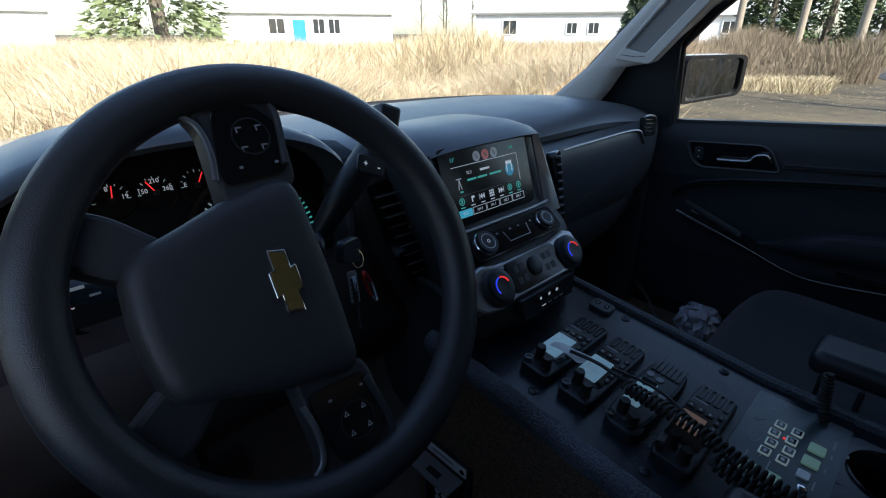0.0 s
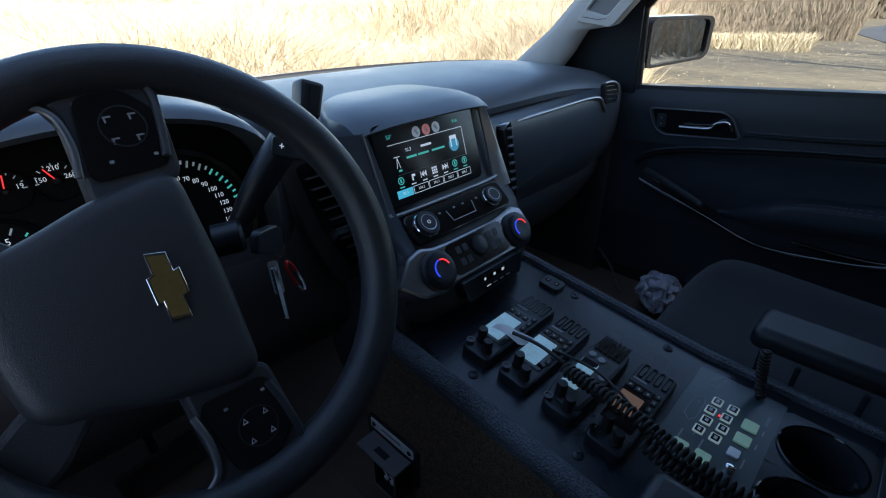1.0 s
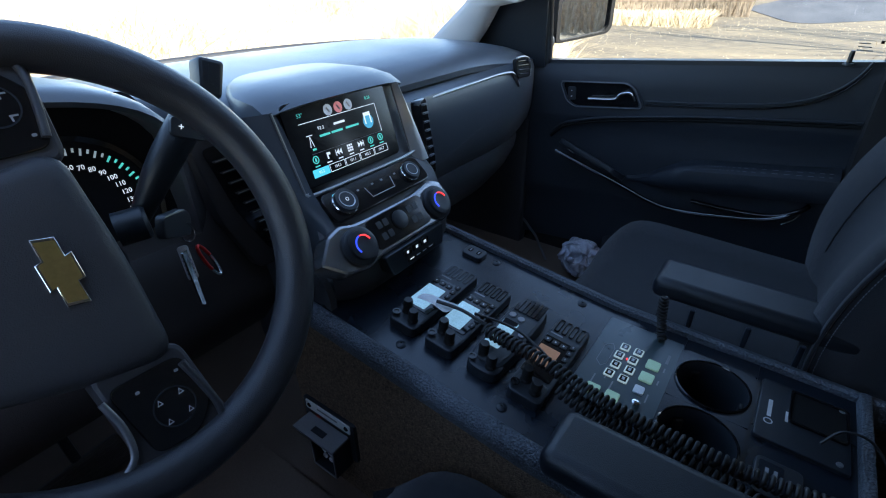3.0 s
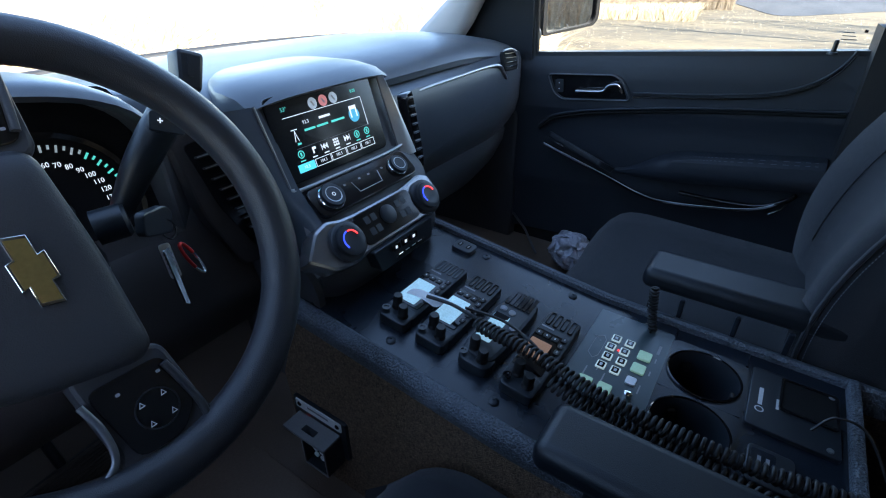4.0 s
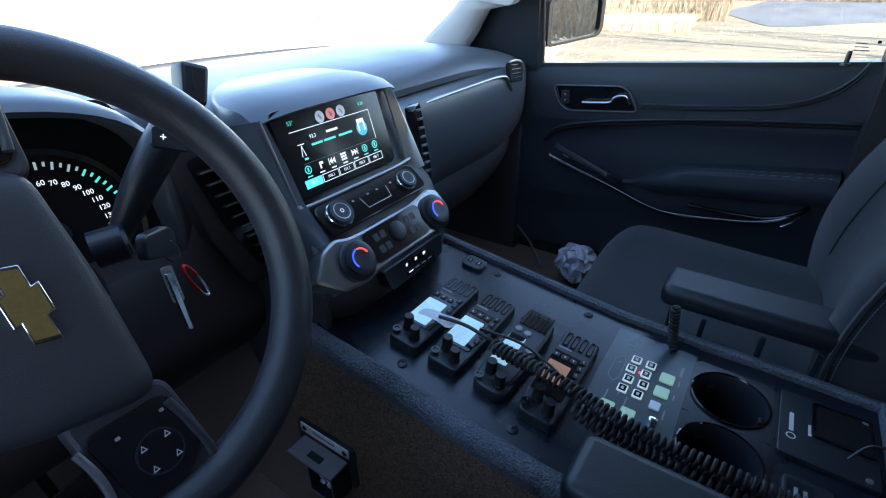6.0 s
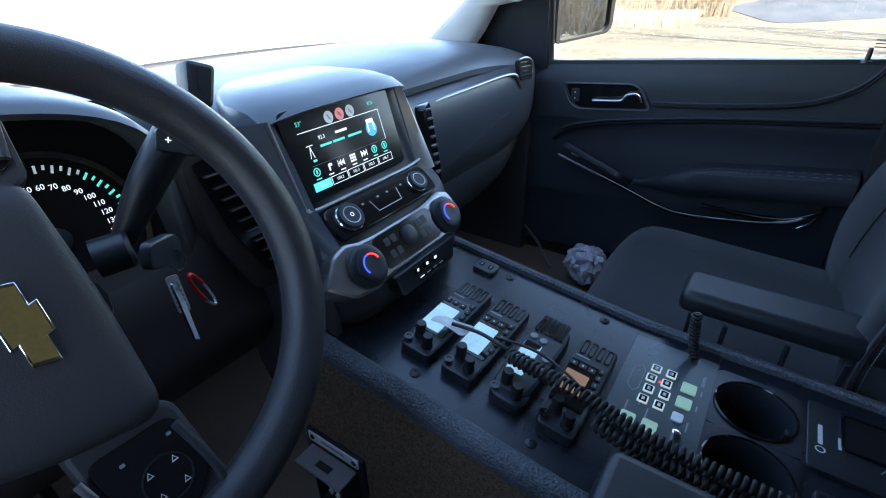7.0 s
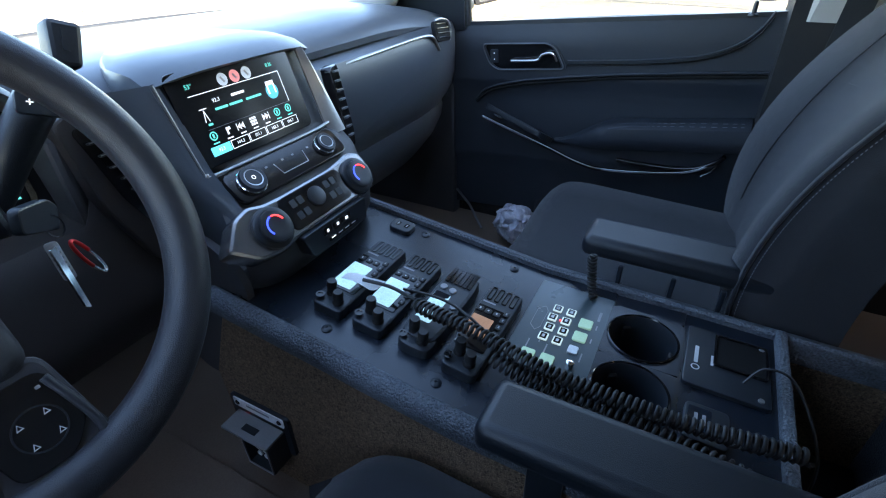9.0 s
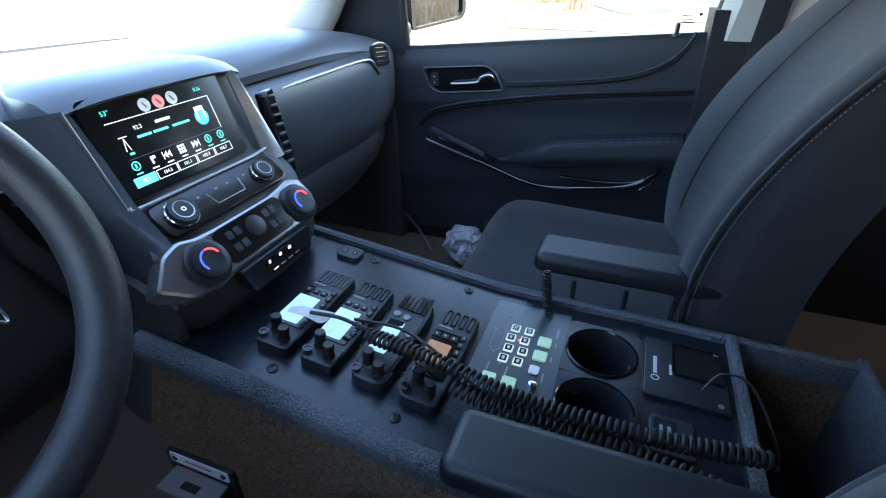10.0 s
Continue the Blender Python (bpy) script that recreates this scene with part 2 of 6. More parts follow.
def text(words, size, m, mat, parent, name="lettering", depth=0.0003):
    cu = bpy.data.curves.new(name, "FONT")
    cu.body, cu.size, cu.extrude, cu.align_x, cu.align_y, cu.resolution_u = words, size, depth, "CENTER", "CENTER", 2
    tmp = new(name, cu)
    bpy.context.view_layer.update()
    me = bpy.data.meshes.new_from_object(tmp.evaluated_get(bpy.context.evaluated_depsgraph_get()))
    bpy.data.objects.remove(tmp)
    me.name = name
    me.transform(m)
    me.materials.clear()
    me.materials.append(mat)
    ob = new(name, me)
    ob.parent = parent
    return ob


def basis(o, x, y):
    """A pose from an origin, an x way and a y way."""
    x = Vector(x).normalized()
    z = x.cross(Vector(y)).normalized()
    y = z.cross(x)
    return Matrix(((x.x, y.x, z.x, o[0]), (x.y, y.y, z.y, o[1]), (x.z, y.z, z.z, o[2]), (0, 0, 0, 1)))

# ---- setting: ground and car shell ----
GROUND = material("dirt", (0.030, 0.025, 0.017), 0.95, grain=1.0, size=9, coarse=0.45, vary=0.45, second=(0.125, 0.096, 0.052), stretch=(1.8, 0.45, 1))
bm = bmesh.new()
bmesh.ops.create_grid(bm, x_segments=40, y_segments=40, size=400)
ground = tagged(part("ground", bm, GROUND), "dry pale dirt and trodden grass of a lot", "ground", kind="structure")

shell = thing("car_shell", "dark painted body shell of a large police car", "car", kind="structure")
floor_ob = part("floor", box((0, -0.25, 0.55), (1.8, 2.76, 0.04), 0.0), FLOORING)
tagged(floor_ob, "worn grey vinyl floor of the car", "floor", kind="structure")


def roof_z(x):
    return 1.80 - 0.10 * (x / 0.7) ** 4


# roof out of view; front edge set back for more light on the dash
rows = [[(x, y, roof_z(x) - 0.10 * max(0, (y + 0.10) / 0.4) ** 2) for x in [-0.72 + 0.08 * i for i in range(19)]] for y in [0.27 - 0.14 * j for j in range(20)]]
part("headliner", loft(rows, thick=0.03), HEADLINER, shell)
part("roof_skin", loft([[(p[0] * 1.06, p[1], p[2] + 0.045) for p in r] for r in rows], thick=0.006), BODY, shell)
part("underbody", box((0, -0.1, 0.42), (1.72, 3.3, 0.22), 0.05), BODY, shell)
for sx in (-1, 1):
    for wy in (1.35, -1.35):
        wh = part("wheel", lathe([(0.20, -0.13), (0.37, -0.13), (0.40, -0.10), (0.40, 0.10), (0.37, 0.13), (0.25, 0.13)], 32, m=basis((sx * 0.84, wy, 0.40), (0, 1, 0), (0, 0, 1))), RUBBER, shell)
        part("rim", lathe([(0.25, -0.132), (0.23, -0.10), (0.06, -0.12), (0, -0.12)] if sx < 0 else [(0.25, 0.132), (0.23, 0.10), (0.06, 0.12), (0, 0.12)], 24, cap=False, m=basis((sx * 0.84, wy, 0.40), (0, 1, 0), (0, 0, 1))), EDGE, wh)
# unseen rear wall, kept low so that light enters above it
part("rear_bulkhead", box((0, -1.55, 0.88), (1.6, 0.05, 0.70), 0.01), BLACK, shell)
for sx in (-1, 1):
    part("kick_panel", box((sx * 0.88, 0.88, 0.86), (0.07, 0.54, 0.66), 0.01), DASH_LOW, shell)
part("firewall", box((0, 1.12, 0.8), (1.7, 0.04, 0.75), 0.01), BLACK, shell)
hood_rows = [[(x, y, 1.17 - 0.05 * ((y - 1.2) / 0.9) ** 2 - 0.03 * (x / 0.8) ** 2) for x in [-0.85 + 0.1 * i for i in range(18)]] for y in [1.18 + 0.1 * j for j in range(11)]]
part("bonnet", loft(hood_rows, thick=0.02), BODY, shell)


def pillar(x, base, top, wy, wx, mat, name):
    rows = []
    for p, k in ((base, 1.0), (tuple((a + c) / 2 for a, c in zip(base, top)), 0.9), (top, 0.8)):
        rows.append([(p[0] + dx * wx * k, p[1] + dy * wy * k, p[2]) for dx, dy in ((-.5, -.35), (-.35, -.5), (.35, -.5), (.5, -.35), (.5, .35), (.35, .5), (-.35, .5), (-.5, .35))])
    return part(name, tube_loft(rows), mat, shell)


# unseen driver's side: walls added to block light, window opening, pillars and roof rail
part("left_door_wall", box((-0.88, -0.745, 0.75), (0.08, 1.61, 0.46), 0.02), DOOR_LOW, shell)
# added low wall, its height set by the side light let in
part("left_door_front", box((-0.88, 0.36, 0.86), (0.08, 0.60, 0.68), 0.02), DOOR_LOW, shell)
# added wall, shading the cabin as a driver's body would
part("left_side_wall", box((-0.85, -0.76, 1.345), (0.06, 1.64, 0.77), 0.02), DOOR_LOW, shell)
part("left_roof_rail", box((-0.775, -0.45, 1.70), (0.15, 2.3, 0.16), 0.03), HEADLINER, shell)
pillar(-0.8, (-0.80, 0.70, 1.15), (-0.68, 0.26, 1.72), 0.24, 0.12, GREY, "left_front_pillar")
pillar(-0.8, (-0.84, -0.42, 0.9), (-0.76, -0.50, 1.72), 0.16, 0.08, GREY, "left_centre_pillar")
# hangs low, out of view, to cut light from the side window
part("right_roof_rail", box((0.76, -0.62, 1.665), (0.12, 1.96, 0.23), 0.03), HEADLINER, shell)
part("right_rear_wall", box((0.88, -1.0, 0.88), (0.08, 1.3, 0.68), 0.02), DOOR_LOW, shell)

# tinted rear glazing, unseen, dark enough to cut the light from behind
for sx in (-1, 1):
    rg = tagged(part("rear_side_window", box((sx * 0.84, -1.02, 1.44), (0.006, 1.05, 0.46), 0.0), TINTED), "dark tinted rear side window", "window", kind="structure")
    rg.visible_shadow = False
rg = tagged(part("rear_window", box((0, -1.56, 1.46), (1.6, 0.006, 0.46), 0.0), TINTED), "dark tinted rear window", "window", kind="structure")
rg.visible_shadow = False

# ---- windscreen ----
bm = loft([[(x, 1.14 - 0.16 * (x / 0.8) ** 2, 1.235) for x in [-0.8 + 0.1 * i for i in range(17)]],
           [(x * 0.86, 0.29 - 0.04 * (x / 0.8) ** 2, 1.72) for x in [-0.8 + 0.1 * i for i in range(17)]]], thick=0.004)
ws = tagged(part("windscreen", bm, GLASS), "clear sloping laminated front windscreen", "windscreen", kind="structure")
ws.visible_shadow = False
part("windscreen_seal", sweep([(x, 1.135 - 0.16 * (x / 0.8) ** 2, 1.238 - 0.02 * (abs(x) / 0.8) ** 3) for x in [-0.8 + 0.05 * i for i in range(33)]], 0.010, 8), RUBBER, shell)

# ---- dashboard ----
dash = thing("dashboard", "dark charcoal soft-touch dashboard with stitched seams", "dashboard")


def dash_top(x):
    """Height of the crown of the dash pad at x."""
    return 1.262 - 0.045 * max(0, (abs(x) - 0.45) / 0.4) ** 2


def lerp(a, b, k):
    return a + (b - a) * max(0.0, min(1.0, k))


def top_profile(x):
    yw = 1.16 - 0.16 * (x / 0.8) ** 2
    zc = dash_top(x)
    base = [(yw, zc - 0.03), (yw - 0.1, zc - 0.012), (lerp(0.9, 0.85, abs(x)), zc - 0.001), (0.78, zc), (0.70, zc - 0.004), (0.655, zc - 0.013), (0.625, zc - 0.028), (0.612, zc - 0.048), (0.616, zc - 0.062), (0.66, zc - 0.068), (0.80, zc - 0.07)]
    if -0.676 < x < -0.236:
        base = [(max(y, 0.745 + 0.004 * i), z) for i, (y, z) in enumerate(base)]
    return [(x, y, z) for y, z in base]


xs = [-0.84 + 0.04 * i for i in range(43)]
part("top_pad", loft([top_profile(x) for x in xs]), DASH, dash)


def fascia_profile(x):
    # the passenger fascia below the trim line, turning forward at the bottom
    k = max(0, (x - 0.62) / 0.22)
    dy = 0.035 * k * k
    return [(x, y + dy, z) for y, z in ((0.70, 1.196), (0.60, 1.196), (0.580, 1.190), (0.572, 1.170), (0.570, 1.12), (0.572, 1.06), (0.582, 1.02), (0.60, 0.99), (0.612, 0.975), (0.618, 0.968), (0.614, 0.955), (0.62, 0.92), (0.65, 0.86), (0.70, 0.80), (0.80, 0.76))]


part("glovebox_fascia", loft([fascia_profile(0.14 + 0.035 * i) for i in range(21)]), DASH, dash)


def knee_profile(x):
    if x < -0.235:
        return [(x, y, z) for y, z in ((0.80, 1.10), (0.66, 1.095), (0.605, 1.085), (0.585, 1.06), (0.575, 1.02), (0.565, 0.985), (0.56, 0.96), (0.57, 0.93), (0.61, 0.88), (0.70, 0.84), (0.85, 0.82))]
    return [(x, y, z) for y, z in ((0.72, 1.20), (0.63, 1.19), (0.60, 1.15), (0.585, 1.08), (0.575, 1.02), (0.565, 0.985), (0.56, 0.96), (0.57, 0.93), (0.61, 0.88), (0.70, 0.84), (0.85, 0.82))]


part("knee_panel", loft([knee_profile(-0.84 + 0.035 * i) for i in range(20)]), KNEE, dash)

# ---- centre stack ----
stack = thing("centre_stack", "centre stack with touchscreen radio and climate controls in satin silver trim", "car console")
prof = [(0.72, 1.245), (0.552, 1.245), (0.512, 1.128), (0.505, 1.122), (0.458, 1.085), (0.448, 1.075), (0.424, 1.037), (0.414, 1.015), (0.414, 0.985), (0.43, 0.955), (0.47, 0.93), (0.60, 0.92)]


def stack_half(i, f=1):
    if f < 0:
        return (0.136, 0.136, 0.124, 0.122, 0.130, 0.138, 0.150, 0.15, 0.147, 0.14, 0.135, 0.135)[i]
    return (0.145, 0.145, 0.168, 0.17, 0.168, 0.165, 0.155, 0.152, 0.147, 0.14, 0.135, 0.135)[i]


rows = []
for k in range(25):
    f = -1 + 2 * k / 24
    g = abs(f) ** 6
    rows.append([(f * stack_half(i, f) + 0.003, y + 0.03 * g * (1 if i > 1 else 0), z) for i, (y, z) in enumerate(prof)])
bm = loft(rows)
part("stack_body", bm, DASH_LOW, stack)

shoulder = [(1.246, (-0.125, 0.548), (-0.152, 0.553), (-0.186, 0.572), (-0.197, 0.61)), (1.19, (-0.118, 0.526), (-0.146, 0.532), (-0.174, 0.552), (-0.183, 0.59)),
            (1.13, (-0.113, 0.506), (-0.136, 0.512), (-0.155, 0.535), (-0.162, 0.58)), (1.085, (-0.118, 0.458), (-0.130, 0.470), (-0.139, 0.512), (-0.142, 0.57)),
            (1.05, (-0.126, 0.436), (-0.133, 0.462), (-0.134, 0.52), (-0.134, 0.57)), (1.02, (-0.128, 0.430), (-0.134, 0.46), (-0.134, 0.52), (-0.134, 0.57))]
part("left_shoulder", loft([[(p.x, p.y, r[0]) for p in spline([(*q, 0) for q in r[1:]], 4)] for r in shoulder], angle=70), DASH, stack)

# ---- console ----
console = thing("equipment_console", "black steel equipment console with textured edges and carpeted side", "car console")


def plate_z(y):
    return 0.911 + (0.125 if y > 0.09 else 0.03) * (y - 0.09)


rows = []
for y in (0.50, 0.45, 0.30, 0.09, -0.027):
    z = plate_z(y)
    rows.append([(-0.165, y, z - 0.02), (-0.165, y, z), (0.165, y, z), (0.165, y, z - 0.02)])
part("top_plate", tube_loft(rows), PANEL, console)
part("rear_plate", tube_loft([[(-0.165, y, plate_z(y) - 0.02), (-0.165, y, plate_z(y)), (0.165, y, plate_z(y)), (0.165, y, plate_z(y) - 0.02)] for y in (-0.130, -0.25)]), PANEL, console)
for x0, x1 in ((-0.165, -0.0965), (0.1325, 0.165)):
    part("side_strip", box(((x0 + x1) / 2, -0.0785, plate_z(-0.08) - 0.01), (x1 - x0, 0.102, 0.02), 0.001), PANEL, console)
for sgn in (-1, 1):
    rows = []
    for y in (0.50, 0.44, 0.30, 0.09, -0.1, -0.26, -0.42):
        z = plate_z(y)
        x0 = sgn * 0.166
        rows.append([(x0, y, z - 0.03), (x0, y, z + 0.008), (x0 + sgn * 0.005, y, z + 0.011), (x0 + sgn * 0.016, y, z + 0.008), (x0 + sgn * 0.023, y, z + 0.001), (x0 + sgn * 0.025, y, z - 0.012), (x0 + sgn * 0.024, y, z - 0.020)])
    part("edge_rail", tube_loft(rows), TEXTURED, console)
    bm = bmesh.new()
    vs = [bm.verts.new((sgn * 0.188, y, z)) for y, z in ((0.52, 0.57), (0.53, 0.80), (0.47, 0.94), (0.09, 0.895), (-0.42, 0.885), (-0.42, 0.57))]
    f = bm.faces.new(vs)
    ex = bmesh.ops.extrude_face_region(bm, geom=[f])
    bmesh.ops.translate(bm, vec=(-sgn * 0.012, 0, 0), verts=[v for v in ex["geom"] if isinstance(v, bmesh.types.BMVert)])
    part("side_panel", bm, CARPET, console)

# ---- steering wheel ----
W = basis((-0.455, 0.364, 1.219), (1, 0, 0), (0, math.sin(radians(30.2)), math.cos(radians(30.2))))
wheel = thing("steering_wheel", "black leather steering wheel turned a quarter, with airbag hub and buttons", "steering wheel", m=W)
ringp = [(0.182 * math.cos(2 * math.pi * i / 96), 0.182 * math.sin(2 * math.pi * i / 96), 0) for i in range(96)]
part("rim", sweep(ringp, 0.0195, 18, closed=True), LEATHER, wheel)
hubp = [(0.030, 0.0), (0.026, 0.098), (-0.040, 0.085), (-0.085, 0.069), (-0.126, 0.058), (-0.133, 0.0)]
hubp = hubp + [(u, -v) for u, v in hubp[-2:0:-1]]
ho = outline(hubp, 0.024, 6)
hc = Vector((-0.05, 0.0))
part("airbag_cover", tube_loft([[(*(hc + (p - hc) * k), z) for p in ho] for k, z in ((0.97, -0.05), (1.0, -0.02), (1.0, -0.006), (0.985, 0.002), (0.955, 0.008), (0.90, 0.012), (0.8, 0.0135), (0.6, 0.0142), (0.3, 0.0144))], angle=60), HUB, wheel)

# ---- passenger door ----
door = thing("passenger_door", "closed dark charcoal front passenger door with armrest", "car door")


def rise(y):
    return 0.08 * (0.53 - y)


zz = [1.193, 1.187, 1.16, 1.12, 1.08, 1.06, 1.045, 1.038, 1.03, 1.0, 0.97, 0.955, 0.948, 0.942, 0.935, 0.92, 0.90, 0.88, 0.865, 0.855, 0.848, 0.84, 0.82, 0.80, 0.78, 0.72, 0.62]


def door_x(y, z):
    x = 0.84
    if z > 1.18:
        x = 0.855
    if z < 1.04:
        x += 0.012 * min(1, (1.04 - z) / 0.03)
    if z < 0.80:
        x += 0.01
    return x


rows = [[(door_x(y, z), y, z + rise(y)) for z in zz] for y in [0.66 - 0.0143 * i for i in range(61)]]
part("door_card", loft(rows), DOOR, door)
rows = []
for i in range(25):
    y = 0.285 - 0.475 * i / 24
    k = lerp(0, 1, (0.285 - y) / 0.17)
    k = k * k * (3 - 2 * k)
    top, low, deep = lerp(0.872, 0.938, k) + 0.018 * lerp(0, 1, (0.17 - y) / 0.34), lerp(0.862, 0.866, k) + 0.018 * lerp(0, 1, (0.17 - y) / 0.34), lerp(0.006, 0.062, k)
    mid = (top + low) / 2
    rows.append([(x, y, z + rise(y)) for x, z in ((0.858, low), (0.852 - deep * 0.7, low), (0.852 - deep * 0.95, lerp(low, mid, 0.5)), (0.852 - deep, mid), (0.852 - deep * 0.93, lerp(mid, top, 0.7)), (0.852 - deep * 0.75, top - 0.002), (0.852 - deep * 0.4, top + 0.003), (0.858, top + 0.004))])
part("door_armrest", tube_loft(rows), DOOR, door, "padded armrest with stitched top")

# ---- seats ----


def seat(name, label, cx, wide=0.245, dy=0.0):
    s = thing(name, label, "car seat", "front seats")
    rows = []
    for j in range(29):
        f = j / 28
        y = 0.26 - 0.56 * f
        half = wide - 0.085 * max(0, 1 - f * 4) ** 2
        top = 0.862 - 0.10 * max(0, 1 - f * 6) ** 2.5 - 0.02 * f
        rows.append([(cx + half * u, y, z) for u, z in ((-1.0, 0.72), (-1.03, 0.80), (-0.98, top - 0.015), (-0.85, top), (-0.6, top - 0.012), (0, top - 0.02), (0.6, top - 0.012), (0.85, top), (0.98, top - 0.015), (1.03, 0.80), (1.0, 0.72))])
    part("cushion", tube_loft(rows, angle=75), SEAT, s)
    rows = []
    for j in range(19):
        f = j / 18
        z = 0.84 + 0.66 * f
        yb = dy - 0.195 - 0.320 * f * f
        half = 0.255 - 0.02 * f - 0.10 * max(0, f - 0.72) ** 1.5 * 4
        th = 0.14 - 0.05 * f
        bo = 0.034 * math.sin(min(1.0, f * 1.15) * math.pi) ** 1.0 if f < 0.87 else 0.0
        rows.append([(cx + half * u, yb + d, z) for u, d in ((-1, -th), (-1.02, -0.05), (-1.0, 0.006 + bo * 0.75), (-0.86, 0.015 + bo), (-0.62, bo * 0.25), (-0.5, -0.012), (0, -0.016), (0.5, -0.012), (0.62, bo * 0.25), (0.86, 0.015 + bo), (1.0, 0.006 + bo * 0.75), (1.02, -0.05), (1, -th))])
    part("backrest", tube_loft(rows, angle=75), SEAT, s)
    for u in (-0.60, 0.60):
        seam = []
        for j in range(2, 17):
            f = j / 18
            half = 0.255 - 0.02 * f - 0.10 * max(0, f - 0.72) ** 1.5 * 4
            seam.append((cx + half * u * (1 - 0.25 * max(0, f - 0.5)), dy - 0.195 - 0.320 * f * f + 0.009 * math.sin(min(1.0, f * 1.15) * math.pi) - 0.001, 0.84 + 0.66 * f))
        part("back_seam", sweep(seam, 0.0014, 6), SEAT_SIDE, s)
    part("cross_seam", sweep(spline([(cx + 0.14 * k / 4, dy - 0.304 + 0.004 * abs(k) , 1.19 - 0.02 * abs(k) / 4) for k in range(-4, 5)], 3), 0.0022, 6), SEAT_SIDE, s)
    return s


seat("passenger_seat", "dark grey cloth passenger seat beside the console", 0.46)
seat("driver_seat", "dark grey cloth driver seat beside the console", -0.47, 0.272, -0.02)

# ---- dashboard details ----
# raised hood pad over the touchscreen
rows = []
for k in range(17):
    f = -1 + 2 * k / 16
    x = 0.010 + 0.150 * f
    g = abs(f) ** 4
    yf = 0.725 - 0.10 * g
    z = 1.272 - 0.012 * g
    rows.append([(x, yf + 0.004, z - 0.03), (x, yf, z - 0.008), (x, yf - 0.012, z - 0.001), (x, 0.62, z), (x, 0.565 + 0.01 * g, z - 0.006), (x, 0.540 + 0.014 * g, z - 0.016), (x, 0.533 + 0.016 * g, z - 0.020), (x, 0.538 + 0.016 * g, z - 0.024), (x, 0.60, z - 0.026)])
part("screen_hood", tube_loft(rows), DASH, dash)

# satin trim strip and end vent on the passenger side
strip = spline([(0.27, 0.583, 1.183), (0.36, 0.579, 1.186), (0.46, 0.577, 1.188), (0.56, 0.577, 1.189), (0.62, 0.572, 1.188), (0.645, 0.570, 1.180), (0.665, 0.570, 1.160), (0.68, 0.572, 1.146)], 6)
part("trim_strip", sweep(strip, 0.0042, 8, flat=0.9), SILVER, dash, "thin satin silver strip")
vent = part("end_vent", prism(rect(0.105, 0.05), -0.01, 0.0, 0.016, 0.003, m=basis((0.706, 0.574, 1.188), (1, 0.12, -0.10), (0, 0.25, 0.95))), MATT, dash)
for i in range(4):
    part("slat", box((0, -0.015 + 0.011 * i, 0.001), (0.085, 0.003, 0.004), 0.001, 1, m=basis((0.706, 0.574, 1.188), (1, 0.12, -0.10), (0, 0.25, 0.95))), PANEL, vent)
part("vent_surround", sweep(spline([(0.650, 0.568, 1.220), (0.69, 0.570, 1.219), (0.735, 0.576, 1.208), (0.760, 0.580, 1.185), (0.757, 0.580, 1.158)], 6), 0.003, 8), SILVER, dash, "thin satin silver curve")
# stitched seam across the passenger fascia
seam_path = spline([(0.74, 0.586, 1.118), (0.60, 0.566, 1.10), (0.45, 0.566, 1.072), (0.33, 0.567, 1.045), (0.25, 0.574, 1.02), (0.20, 0.59, 0.99)], 14)
for a in range(0, len(seam_path) - 1, 2):
    part("stitch", sweep([seam_path[a] + Vector((0, -0.0022, 0)), seam_path[a + 1] + Vector((0, -0.0022, 0))], 0.0005, 4), THREAD, dash)

# driver's side face with the slanted air vent
V = basis((-0.165, 0.566, 1.125), (1, -0.10, 0), (0, 0.12, 0.99))
face = part("vent_bezel", prism([(-0.080, 0.10), (0.0, 0.118), (0.046, 0.036), (0.082, -0.088), (0.05, -0.112), (-0.03, -0.112), (-0.065, -0.02)], -0.04, 0.0, 0.014, 0.004, m=V), KNEE, dash)
part("vent_opening", prism([(-0.064, 0.086), (-0.026, 0.092), (0.020, 0.030), (0.064, -0.070), (0.058, -0.084), (-0.004, -0.088), (-0.04, -0.01)], 0.0, 0.002, 0.008, 0.0005, m=V), GLOSS, face)
for i in range(9):
    yy = 0.070 - 0.0175 * i
    x0, x1 = -0.054 + (0.08 - yy) * 0.32, -0.014 + (0.08 - yy) * 0.46
    sl = part("slat", box(((x0 + x1) / 2, yy, 0.0055), (x1 - x0, 0.0028, 0.009), 0.001, 1, m=V @ Matrix.Rotation(0.05, 4, "Z")), BLACK, face)
    # silver line for the light that each plastic slat catches
    part("slat_edge", box(((x0 + x1) / 2, yy + 0.0012, 0.0102), (x1 - x0 - 0.002, 0.0011, 0.0008), 0, m=V @ Matrix.Rotation(0.05, 4, "Z")), SILVER, sl)
part("vent_tab", box((0.0, 0.012, 0.011), (0.008, 0.006, 0.006), 0.0015, 2, m=V), CHROME, face)
part("vent_lip", sweep([V @ Vector(p) for p in spline([(0.003, 0.116, 0.002), (0.030, 0.070, 0.003), (0.049, 0.030, 0.003), (0.070, -0.04, 0.003), (0.084, -0.088, 0.003), (0.055, -0.106, 0.003)], 5)], 0.0022, 6), SILVER, face)

